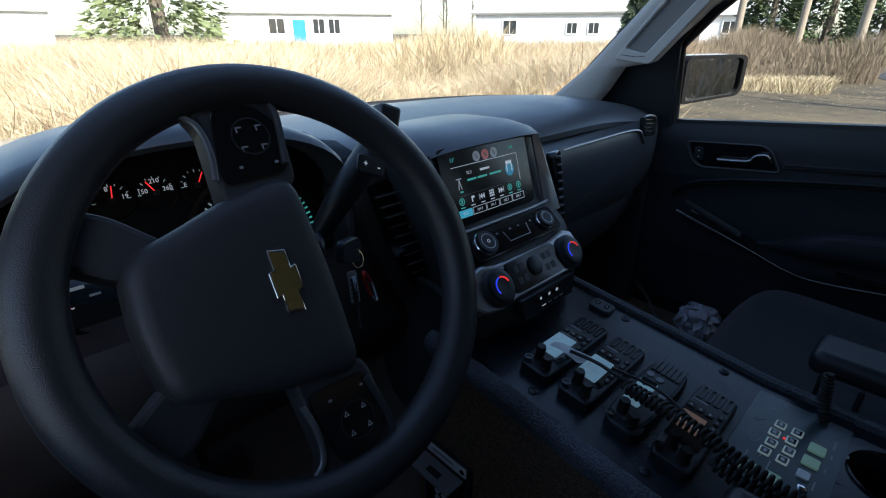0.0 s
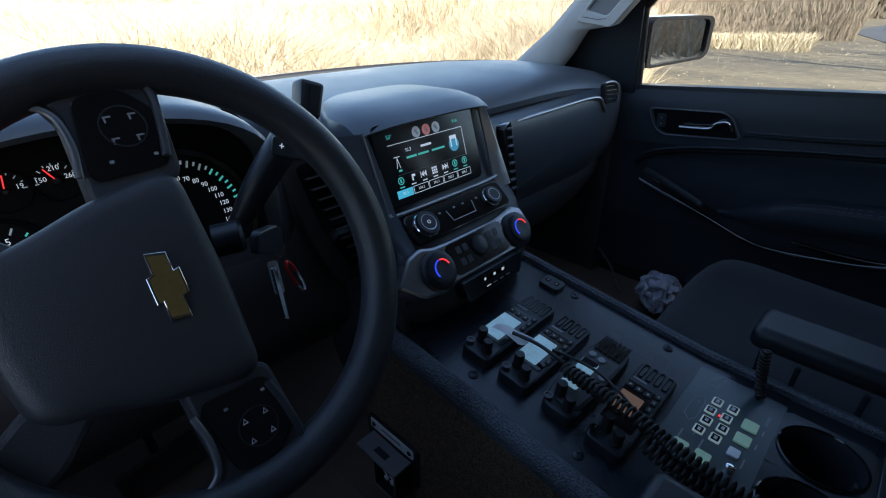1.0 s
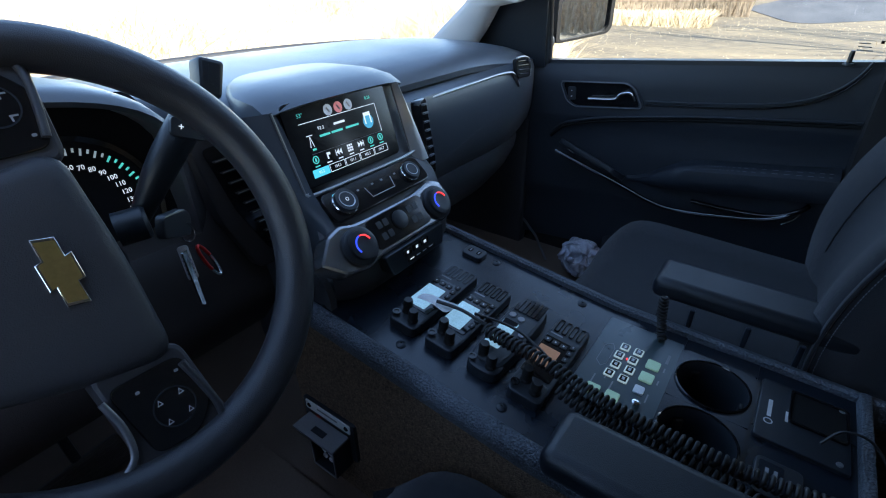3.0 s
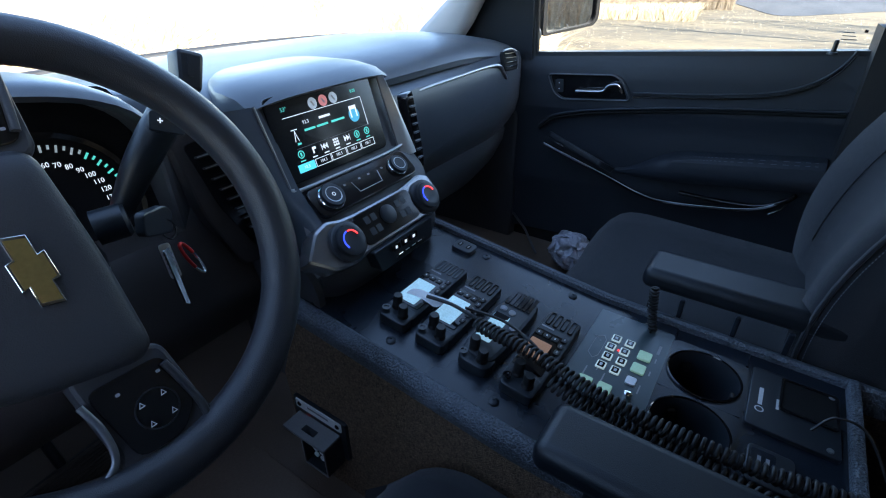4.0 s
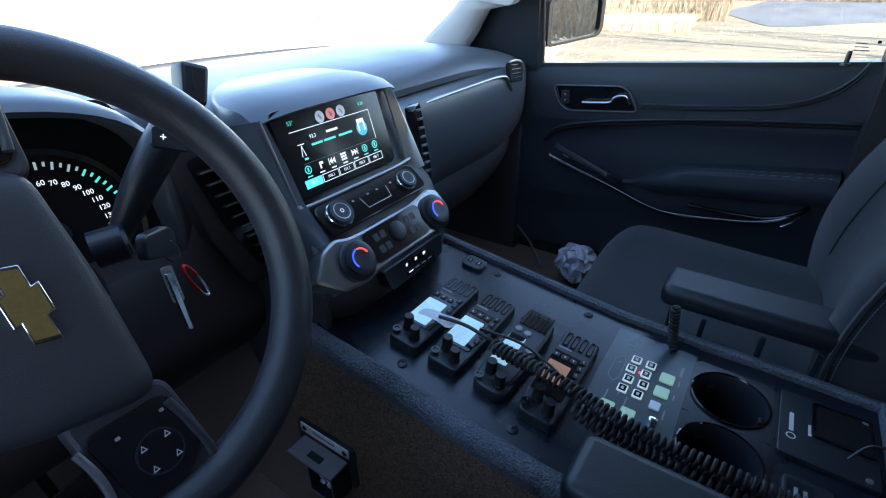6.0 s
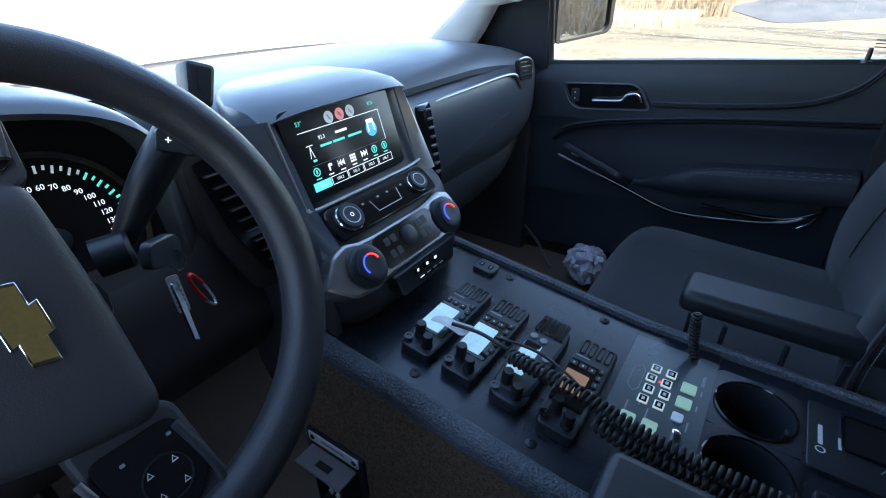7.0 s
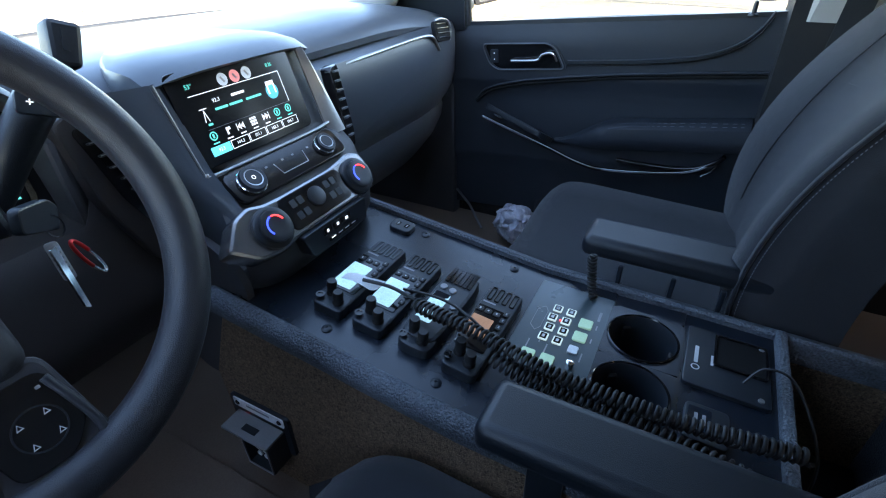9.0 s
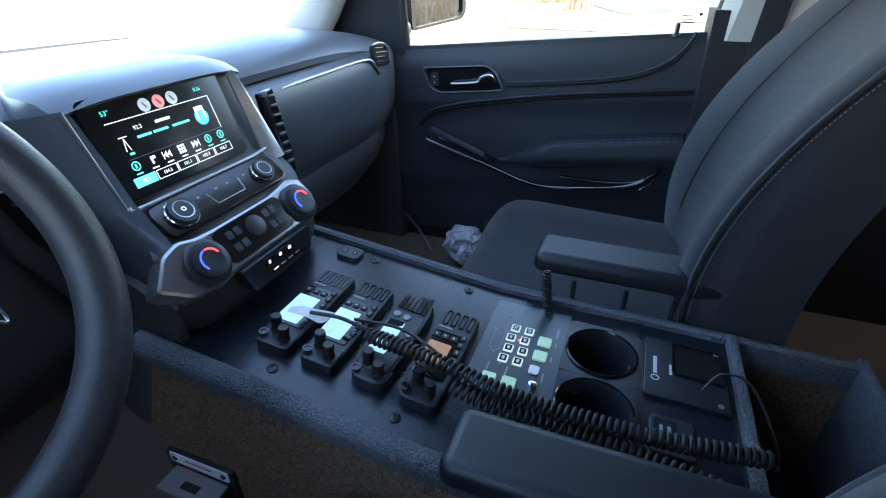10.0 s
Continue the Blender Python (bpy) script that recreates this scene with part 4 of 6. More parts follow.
# emblem: a plain cross bar, gold with a bright rim
EM = Matrix.Translation((-0.018, 0.003, 0.0138)) @ Matrix.Rotation(radians(-91), 4, "Z")
bow = [(-0.029, -0.0075), (-0.0115, -0.0075), (-0.010, -0.0125), (0.012, -0.0125), (0.0105, -0.0075), (0.026, -0.0075), (0.029, 0.0075), (0.0115, 0.0075), (0.010, 0.0125), (-0.012, 0.0125), (-0.0105, 0.0075), (-0.026, 0.0075)]
part("emblem_rim", prism(bow, 0.0, 0.003, 0.0, 0.0006, m=EM), CHROME, wheel, "bright chrome emblem rim")
part("emblem_face", prism([(x * 0.9, y * 0.84) for x, y in bow], 0.003, 0.0036, m=EM), GOLD, wheel, "gold emblem face")

# ---- equipment on the console ----


def on_plate(x, y, up=0.0):
    """A pose on the console's top: x across, y ahead, z off the plate."""
    k = 0.125 if y > 0.09 else 0.03
    return basis((x, y, plate_z(y) + up), (1, 0, 0), (0, 1, k))


def screw(x, y):
    s = part("screw", lathe([(0.0075, 0), (0.0075, 0.0015), (0.005, 0.003), (0.0022, 0.0032), (0.0018, 0.0016), (0, 0.0016)], 20, m=on_plate(x, y)), BLACK, console)
    return s


for x in (-0.141, 0.141):
    for y in (0.316, 0.143, 0.015 if x > 0 else 0.03):
        screw(x, y)
part("front_lip", box((0, 0.462, plate_z(0.455) + 0.001), (0.33, 0.012, 0.006), 0.002), PANEL, console)


def radio(y, kind, lcd, cx=-0.021):
    M = on_plate(cx, y)
    r = thing("radio_head", "black two-way radio control head with lit display" if kind == 0 else "rounded black two-way radio head with speaker grille", "radio", "radios on the console", m=M)
    if kind == 0:
        part("housing", prism(rect(0.170, 0.056), 0, 0.016, 0.008, 0.003, taper=0.97), BLACK, r)
        part("bezel", prism(rect(0.090, 0.046, -0.012, 0.003), 0.016, 0.0175, 0.004, 0.0008), GLOSS, r)
        for i in range(4):
            y0 = -0.018 + 0.012 * i
            part("grille_slot", ring(outline(rect(0.032, 0.008, 0.064, y0), 0.0038, 4), outline(rect(0.029, 0.0055, 0.064, y0), 0.0026, 4), 0.016, 0.0178), GLOSS, r)
        part("display", prism(rect(0.060, 0.034, -0.022, 0.008) if lcd is LCD else rect(0.040, 0.032, -0.012, 0.008), 0.0175, 0.0182, 0.002), lcd, r, "lit display")
        for i in range(3):
            b = part("soft_key", prism(rect(0.009, 0.010, 0.022, -0.006 + 0.013 * i), 0.0175, 0.0195, 0.002, 0.0006), RUBBER, r)
            part("key_mark", prism(rect(0.003, 0.0022, 0.022, -0.006 + 0.013 * i), 0.0196, 0.0199), PRINT, b)
        for i in range(5):
            b = part("side_key", prism(rect(0.010, 0.008, 0.030 - 0.0155 * i, -0.0185), 0.0165, 0.019, 0.002, 0.0006), RUBBER, r)
            part("key_mark", prism(rect(0.004, 0.002, 0.030 - 0.0155 * i, -0.0185), 0.0191, 0.0194), PRINT_DIM, b)
        part("maker_bar", prism(rect(0.003, 0.020, 0.043, 0.014), 0.016, 0.0163), PRINT_DIM, r)
    else:
        part("housing", prism([(-0.085, -0.026), (-0.05, -0.030), (0.05, -0.031), (0.083, -0.026), (0.086, 0.024), (0.05, 0.030), (-0.05, 0.029), (-0.085, 0.025)], 0, 0.020, 0.012, 0.006, taper=0.95), BLACK, r)
        for i in range(7):
            for j in range(6):
                part("grille_bar", prism(rect(0.0048, 0.006, 0.048 + 0.0058 * i, -0.019 + 0.0075 * j), 0.020, 0.0222, 0.0012), GLOSS, r)
        part("display", prism(rect(0.068, 0.025, -0.016, 0.009), 0.020, 0.0208, 0.004), lcd, r, "pale lit display")
        part("display_shade", prism([(0.010, -0.002), (0.018, -0.002), (0.018, 0.021), (0.004, 0.021), (0.000, 0.012)], 0.0209, 0.0213, 0.002), DIAL, r)
        for x, w in ((0.032, 0.010), (0.030, 0.010), (-0.002, 0.014), (-0.024, 0.014)):
            yy = 0.016 if x == 0.032 else (0.000 if x == 0.030 else -0.0175)
            part("oval_key", prism(circle(0.0058, 16, x, yy), 0.020, 0.0222, 0.0, 0.0008), PRINT_DIM, r)
    # knob base and two upright knobs
    base = part("knob_base", prism(rect(0.042, 0.052, -0.077, -0.002), 0.0005, 0.017, 0.018, 0.005) if kind else prism(rect(0.038, 0.050, -0.080, -0.001), 0.0005, 0.0165, 0.009, 0.003), BLACK, r)
    for x, yy, h in ((-0.070, 0.009, 0.024), (-0.082, -0.011, 0.021)):
        k = part("knob", lathe([(0.0085, 0.015), (0.0085, 0.019), (0.0072, 0.021), (0.0078, 0.016 + h * 0.8), (0.0065, 0.016 + h), (0, 0.016 + h)], 18, m=Matrix.Translation((x, yy, 0))), RUBBER, r)
    part("jack_ring", lathe([(0.006, 0.020), (0.0065, 0.022), (0.004, 0.022), (0.003, 0.0205), (0, 0.0205)], 18, m=Matrix.Translation((-0.086, 0.018, 0))), GLOSS, r)
    return r


radio(0.336, 0, LCD)
radio(0.268, 0, LCD)
radio(0.197, 1, LCD)
r4 = radio(0.127, 0, LIT_AMBER)
# white bar laid on the display to paint its glare
part("glare_bar", prism(rect(0.003, 0.030, -0.018, 0.008), 0.0184, 0.0188), KEYWHITE, r4)

# USB and socket plate near the front
usb = thing("socket_plate", "small black oval plate with two power sockets", "power socket", m=on_plate(0.135, 0.362))
part("plate", prism(rect(0.034, 0.042), 0, 0.008, 0.010, 0.002), BLACK, usb)
for yy in (-0.009, 0.009):
    part("socket", prism(rect(0.012, 0.008, 0, yy), 0.008, 0.0086, 0.002), GLOSS, usb)
    part("socket_tongue", prism(rect(0.007, 0.002, 0, yy), 0.0086, 0.009), PRINT_DIM, usb)

# paper tag hanging over the first radio
tag = thing("paper_tag", "crumpled white plastic tag lying on the radio knobs", "tag")
part("sheet", loft([[(-0.072 + 0.006 * i + 0.002 * j, 0.338 - 0.015 * j - 0.003 * i, 0.976 + 0.004 * math.sin(i * 1.1 + j) - 0.004 * j) for i in range(5)] for j in range(4)], thick=0.0006), KEYWHITE, tag)
part("mark", prism([(-0.004, -0.003), (0.004, -0.003), (0, 0.004)], 0, 0.0004, m=basis((-0.052, 0.288, 0.969), (0.9, -0.2, 0), (0.1, 0.9, 0.2))), PRINT_DIM, tag)

# siren switch panel
# blue-green base paints in the reflection on the black face
SWITCH_FACE = material("switch_face", (0.036, 0.056, 0.062), 0.3, grain=0.05, size=1200, spec=0.7)
sp_ = thing("switch_panel", "black siren switch panel with backlit square buttons", "switch panel", m=on_plate(0.042, 0.031))
part("face_plate", prism(rect(0.196, 0.118), 0, 0.004, 0.004, 0.001), SWITCH_FACE, sp_)
for i in range(4):
    for j in range(2):
        x, y = 0.035 - 0.0228 * i, 0.016 - 0.0205 * j + (0.002 if i % 2 else 0)
        b = part("small_button", prism(rect(0.0155, 0.0135, x, y), 0.004, 0.0062, 0.002, 0.0006), LIT_FRAME, sp_)
        part("button_face", prism(rect(0.0115, 0.0095, x, y), 0.0062, 0.0066, 0.001), GLOSS, b)
        part("button_print", prism(rect(0.006, 0.004, x, y), 0.0066, 0.0068), PRINT, b)
part("indicator", lathe([(0.0016, 0.004), (0.0013, 0.006), (0, 0.0064)], 12, m=Matrix.Translation((0.011, 0.006, 0))), LIT_RED, sp_, "red indicator light")
for x, y in ((0.020, -0.030), (-0.011, -0.029), (-0.077, 0.027), (-0.076, 0.0)):
    part("large_button", prism(rect(0.020, 0.019, x, y), 0.004, 0.0068, 0.003, 0.0008), LIT_GREEN, sp_, "pale green lit button")
part("large_button", prism(rect(0.016, 0.014, -0.041, -0.027), 0.004, 0.0068, 0.003, 0.0008), KEYWHITE, sp_)
for x, y, w, h in ((0.047, -0.045, 0.022, 0.004), (0.02, -0.046, 0.010, 0.002), (-0.011, -0.045, 0.010, 0.002), (-0.05, -0.040, 0.018, 0.002), (-0.055, 0.034, 0.018, 0.002), (-0.055, 0.008, 0.018, 0.002), (-0.04, 0.020, 0.014, 0.0016)):
    part("print_bar", prism(rect(w, h, x, y), 0.004, 0.0043), PRINT_DIM, sp_)
for i in range(6):
    a = radians(60 + 48 * i)
    part("scale_mark", prism(rect(0.0024, 0.0024, 0.004 + 0.022 * math.cos(radians(-50 + 20 * i)), 0.036 + 0.010 * math.sin(radians(36 * i))), 0.004, 0.0043), PRINT_DIM, sp_)
hexp = [(-0.026, 0.034), (-0.016, 0.028), (0.024, 0.028), (0.034, 0.034), (0.024, 0.044), (-0.016, 0.044)]
part("scale_outline", ring([Vector(p) for p in hexp], [Vector((0.004 + (p[0] - 0.004) * 0.95, 0.036 + (p[1] - 0.036) * 0.9)) for p in hexp], 0.004, 0.0043), PRINT_DIM, sp_)
part("key_switch", lathe([(0.0055, 0.004), (0.0055, 0.012), (0.003, 0.013), (0, 0.013)], 16, m=Matrix.Translation((-0.072, -0.031, 0))), CHROME, sp_)

# cup holders
cups = thing("cup_holder", "black plate with two deep round cup holders", "cup holder", m=on_plate(0.018, -0.078))
outer = [Vector(p) for p in rect(0.225, 0.104)]
bm = None
for sx in (-1, 1):
    cxx = sx * 0.0535
    n = 40
    sq, ci = [], []
    for i in range(n):
        a = 2 * math.pi * i / n
        c, s = math.cos(a), math.sin(a)
        k = min(0.059 / max(abs(c), 1e-6), 0.052 / max(abs(s), 1e-6))
        x = cxx + c * k
        sq.append((x if sx * x > 0 else 0.0 + sx * 0.0002, s * k))
        ci.append((cxx + 0.0475 * c, 0.0475 * s))
    bm = ring(sq, ci, 0.001, 0.005, bm=bm)
part("cup_plate", bm, PANEL, cups)
for sx in (-1, 1):
    cxx = sx * 0.0535
    part("cup_well", lathe([(0.0485, 0.0055), (0.0475, 0.007), (0.0465, 0.0055), (0.0455, -0.03), (0.043, -0.072), (0.0, -0.074)], 40, cap=False, m=Matrix.Translation((cxx, 0, 0))), BLACK, cups)
    part("cup_rim", lathe([(0.0492, 0.005), (0.0495, 0.0075), (0.0475, 0.0085), (0.0465, 0.0065)], 40, cap=False, m=Matrix.Translation((cxx, 0, 0))), GLOSS, cups)
    for i in range(3):
        a = 0.6 + i * 2.1
        part("gripper", box((0.042, 0, -0.02), (0.006, 0.012, 0.018), 0.002, m=Matrix.Translation((cxx, 0, 0)) @ Matrix.Rotation(a, 4, "Z")), RUBBER, cups)

# microphone plate and socket plate behind the cup holders
mic = thing("connector_plate", "black connector plate with a recessed port and white markings", "connector plate", m=on_plate(0.075, -0.187))
part("plate", prism(rect(0.120, 0.104), 0, 0.006, 0.006, 0.0015), BLACK, mic)
part("port", ring(outline(rect(0.066, 0.066, 0.020, -0.016), 0.006), outline(rect(0.060, 0.060, 0.020, -0.016), 0.005), 0.006, 0.009), GLOSS, mic)
part("port_floor", prism(rect(0.060, 0.060, 0.020, -0.016), 0.006, 0.0068, 0.005), MATT, mic)
part("logo_disc", ring(circle(0.0055, 20, -0.026, 0.038), circle(0.004, 20, -0.026, 0.038), 0.006, 0.0064), PRINT, mic)
part("name_bar", prism(rect(0.034, 0.005, 0.0, 0.038), 0.006, 0.0064, 0.001), PRINT, mic)
part("name_bar", prism(rect(0.020, 0.0035, -0.004, 0.018), 0.006, 0.0064, 0.001), PRINT, mic)
for x, y in ((-0.05, -0.04), (0.05, -0.042)):
    part("corner_screw", lathe([(0.004, 0.006), (0.0035, 0.008), (0, 0.008)], 12, m=Matrix.Translation((x, y, 0))), SILVER, mic)
aux = thing("audio_socket_plate", "small black audio socket plate with grey markings", "connector plate", m=on_plate(-0.045, -0.168))
part("plate", prism(rect(0.058, 0.050), 0, 0.007, 0.008, 0.0015), BLACK, aux)
part("marked_face", prism(rect(0.036, 0.026, 0.004, 0.008), 0.007, 0.0078, 0.003), PANEL, aux)
for i in range(2):
    part("name_bar", prism(rect(0.016, 0.004, 0.004, 0.012 - 0.009 * i), 0.0078, 0.0082), PRINT_DIM, aux)
part("hole", lathe([(0.005, 0.007), (0.005, 0.0085), (0.003, 0.0085), (0.003, 0.0072), (0, 0.0072)], 16, m=Matrix.Translation((0.0, -0.015, 0))), GLOSS, aux)

# rear cross rail and open tray
part("cross_rail", box((0, -0.254, 0.905), (0.35, 0.014, 0.022), 0.004), TEXTURED, console)
tray = part("rear_tray", box((0, -0.34, 0.70), (0.33, 0.15, 0.01), 0.002), BLACK, console)
part("tray_wall", box((0, -0.262, 0.80), (0.33, 0.004, 0.19), 0.0), BLACK, console)
part("tray_back", box((0, -0.418, 0.80), (0.375, 0.012, 0.225), 0.004), TEXTURED, console)
part("front_close", box((0, 0.50, 0.74), (0.34, 0.01, 0.34), 0.0), BLACK, console)

# armrests on brackets


def armrest(x0, x1, y0, y1, label, top=0.987):
    a = thing("armrest", label, "armrest", "console armrests")
    cx, w = (x0 + x1) / 2, abs(x1 - x0)
    bm = box((cx, (y0 + y1) / 2, top - 0.019), (w, abs(y1 - y0), 0.038), 0.0145, 4)
    part("pad", bm, BLACK_SOFT, a, "moulded black soft pad")
    return a, cx, w


BLACK_SOFT = material("soft_black_foam", (0.0065, 0.0095, 0.014), 0.42, grain=0.2, size=900)
a, cx, w = armrest(0.205, 0.292, 0.052, -0.245, "padded black armrest on steel brackets beside the passenger seat", 0.974)
part("front_bracket", prism([(-0.010, -0.06), (0.010, -0.06), (0.018, 0.0), (-0.018, 0.0)], -0.003, 0.003, 0.003, m=basis((0.222, 0.030, 0.940), (1, 0, 0), (0, 0, 1))), BLACK, a)
for y in (-0.02, -0.10, -0.17):
    part("bracket", box((0.189, y, 0.922), (0.008, 0.008, 0.050), 0.002), PANEL, a)
a, cx, w = armrest(-0.228, -0.146, 0.056, -0.30, "long padded black armrest beside the driver seat")
part("bracket", box((-0.198, -0.02, 0.90), (0.006, 0.04, 0.09), 0.002), BLACK, a)
part("bracket", box((-0.198, -0.2, 0.90), (0.006, 0.04, 0.09), 0.002), BLACK, a)

# coiled microphone cords


def coil(points, turns, rad, wire, name, label):
    c = thing(name, label, "cord")
    axis = spline(points, 24)
    dist = [0]
    for p, q in zip(axis, axis[1:]):
        dist.append(dist[-1] + (q - p).length)
    path = []
    steps = turns * 10
    k = 0
    for i in range(steps + 1):
        s = dist[-1] * i / steps
        while k < len(dist) - 2 and dist[k + 1] < s:
            k += 1
        f = (s - dist[k]) / max(1e-9, dist[k + 1] - dist[k])
        p = axis[k].lerp(axis[k + 1], min(1, f))
        d = (axis[k + 1] - axis[k]).normalized()
        sd = d.cross(Vector((0, 0, 1))).normalized()
        up = sd.cross(d)
        ang = 2 * math.pi * i / 10
        wob = 1 + 0.08 * math.sin(i * 0.037)
        path.append(p + (sd * math.cos(ang) + up * math.sin(ang)) * rad * wob)
    part("coiled_wire", sweep(path, wire, 6), RUBBER, c)
    return c


co = coil([(-0.066, 0.214, 0.966), (-0.074, 0.165, 0.968), (-0.080, 0.11, 0.966), (-0.088, 0.04, 0.955), (-0.088, -0.04, 0.946), (-0.086, -0.11, 0.942), (-0.078, -0.18, 0.938), (-0.066, -0.262, 0.936)], 62, 0.0085, 0.0026, "coiled_cord", "black coiled microphone cord lying across the radios")
part("straight_lead", sweep(spline([(-0.058, 0.31, 0.972), (-0.050, 0.27, 0.968), (-0.056, 0.235, 0.968), (-0.066, 0.214, 0.975)], 6), 0.0028, 8), RUBBER, co)
coil([(-0.096, 0.085, 0.948), (-0.098, 0.02, 0.936), (-0.098, -0.06, 0.930), (-0.102, -0.13, 0.928), (-0.115, -0.20, 0.930), (-0.118, -0.27, 0.90)], 44, 0.0085, 0.0026, "coiled_cord", "second black coiled cord beside the armrest")
coil([(0.140, 0.020, 0.985), (0.138, 0.016, 0.955), (0.132, 0.010, 0.925), (0.126, 0.004, 0.914)], 13, 0.0058, 0.0020, "coiled_cord", "short hanging end of a black coiled cord")
thin = thing("thin_cable", "thin black cable over the connector plate", "cable")
part("wire", sweep(spline([(0.04, -0.205, 0.915), (0.055, -0.225, 0.935), (0.045, -0.26, 0.93), (0.0, -0.30, 0.86), (-0.02, -0.30, 0.76)], 8), 0.0018, 6), RUBBER, thin)
lead = thing("thin_cable", "loose black lead across the fourth radio", "cable")
part("wire", sweep(spline([(-0.05, 0.245, 0.972), (-0.035, 0.19, 0.962), (-0.048, 0.14, 0.958), (-0.070, 0.085, 0.945), (-0.082, 0.055, 0.938)], 8), 0.0022, 6), RUBBER, lead)

# outlet with lifted cover on the carpeted side
ob_ = thing("side_outlet", "grey outlet box with its flap lifted on the carpeted side", "power outlet", m=basis((-0.190, 0.450, 0.712), (0, -1, 0), (0, 0, 1)))
GREYP = material("grey_plastic", (0.20, 0.20, 0.205), 0.5, grain=0.1)
part("face_plate", prism(rect(0.128, 0.094), -0.004, 0.004, 0.008, 0.0015), BLACK, ob_)
part("inner_plate", prism(rect(0.110, 0.020, 0.0, 0.034), 0.004, 0.006, 0.003), KEYWHITE, ob_, "pale plate with faded markings")
for x in (-0.046, 0.046):
    part("screw", lathe([(0.005, 0.006), (0.004, 0.0075), (0, 0.0075)], 12, m=Matrix.Translation((x, 0.034, 0))), GLOSS, ob_)
part("print_bar", prism(rect(0.05, 0.004, 0, 0.036), 0.006, 0.0064), PRINT_DIM, ob_)
part("flap", box((0.0, 0.012, 0.025), (0.100, 0.006, 0.040), 0.0015, 2), GREYP, ob_, "grey flap standing open")
part("flap_grip", box((0.0, 0.0154, 0.028), (0.030, 0.001, 0.012), 0.0), BLACK, ob_)
part("socket_box", ring([Vector(p) for p in rect(0.056, 0.064, 0.022, -0.022)], [Vector(p) for p in rect(0.052, 0.060, 0.022, -0.022)], 0.004, 0.042), BLACK, ob_)
part("socket_edge", ring([Vector(p) for p in rect(0.056, 0.064, 0.022, -0.022)], [Vector(p) for p in rect(0.052, 0.060, 0.022, -0.022)], 0.042, 0.044), GREYP, ob_)
part("socket_floor", prism(rect(0.052, 0.060, 0.022, -0.022), 0.004, 0.009), GREYP, ob_)
for i in range(2):
    for j in range(2):
        part("contact", lathe([(0.0052, 0.009), (0.0052, 0.012), (0.002, 0.012), (0.002, 0.010), (0, 0.010)], 14, m=Matrix.Translation((0.014 + 0.015 * i, -0.014 - 0.016 * j, 0.022))), KEYWHITE, ob_)
part("lamp", lathe([(0.004, 0.004), (0.003, 0.007), (0, 0.0075)], 14, m=Matrix.Translation((-0.036, 0.004, 0))), LIT_RED, ob_, "small red lamp")

# ---- passenger door details ----


def dp(y, z, out=0.0):
    """A place on the door card: y ahead, z before the door's rise, out towards the cabin."""
    return Vector((0.84 - out, y, z + rise(y)))


DM = basis(dp(0.395, 1.105, 0.0), (0, -1, 0.08), (0, 0, 1))
hb = [(-0.125, 0.034), (0.075, 0.034), (0.098, 0.020), (0.124, -0.034), (-0.078, -0.038), (-0.104, -0.020)]
hbo = outline(hb, 0.014)
part("handle_bezel", ring(hbo, [p * 0.90 for p in hbo], -0.004, 0.007, m=DM), DOOR, door, "dark bezel round the handle")
part("handle_line", sweep([DM @ Vector((*(p * 0.955), 0.007)) for p in hbo], 0.0019, 6, closed=True), EDGE, door)
part("handle_recess", prism([(x * 0.9, y * 0.9) for x, y in hb], -0.006, 0.002, 0.012, m=DM), GLOSS, door)
part("door_handle", sweep([DM @ Vector(p) for p in spline([(-0.030, -0.010, 0.014), (0.02, -0.009, 0.018), (0.048, -0.006, 0.020), (0.060, 0.006, 0.019), (0.085, 0.008, 0.014), (0.096, -0.012, 0.008)], 5)], 0.0055, 8, flat=0.7), CHROME, door, "chrome pull handle")
part("lock_switch", prism(rect(0.024, 0.036, -0.084, 0.0), 0.002, 0.006, 0.005, 0.001, m=DM), BLACK, door)
for yy in (-0.008, 0.008):
    part("switch_dot", lathe([(0.0014, 0.006), (0.0012, 0.007), (0, 0.007)], 8, m=DM @ Matrix.Translation((-0.084, yy, 0))), LIT_WHITE, door)
# seams of the card
s1 = spline([(0.84 - 0.0015, y, z + rise(y)) for y, z in ((0.27, 1.082), (0.12, 1.084), (0.0, 1.090), (-0.07, 1.102), (-0.12, 1.125), (-0.15, 1.155), (-0.166, 1.186))], 6)
part("upper_seam", sweep(s1, 0.0045, 8, flat=0.5), GLOSS, door)
s1b = [p + Vector((-0.001, 0, 0.010)) for p in s1]
part("upper_ridge", sweep(s1b, 0.003, 8), DOOR, door)
s2 = spline([(0.8385, y, z + rise(y)) for y, z in ((0.53, 0.975), (0.49, 1.008), (0.40, 1.028), (0.28, 1.040), (0.1, 1.052), (-0.19, 1.060))], 6)
part("middle_seam", sweep(s2, 0.0045, 8), MATT, door)
part("middle_ridge", sweep([p + Vector((-0.003, 0, 0.010)) for p in s2], 0.0035, 8), DOOR, door)
for off in (0.0, 0.010):
    st = spline([(0.793 + off * 1.6, y, z + rise(y) + off * 0.35) for y, z in ((0.13, 0.932), (0.08, 0.941), (0.0, 0.946), (-0.18, 0.955))], 18)
    for i in range(0, len(st) - 1, 2):
        part("stitch", sweep([st[i], st[i + 1]], 0.0006, 4), THREAD, door)
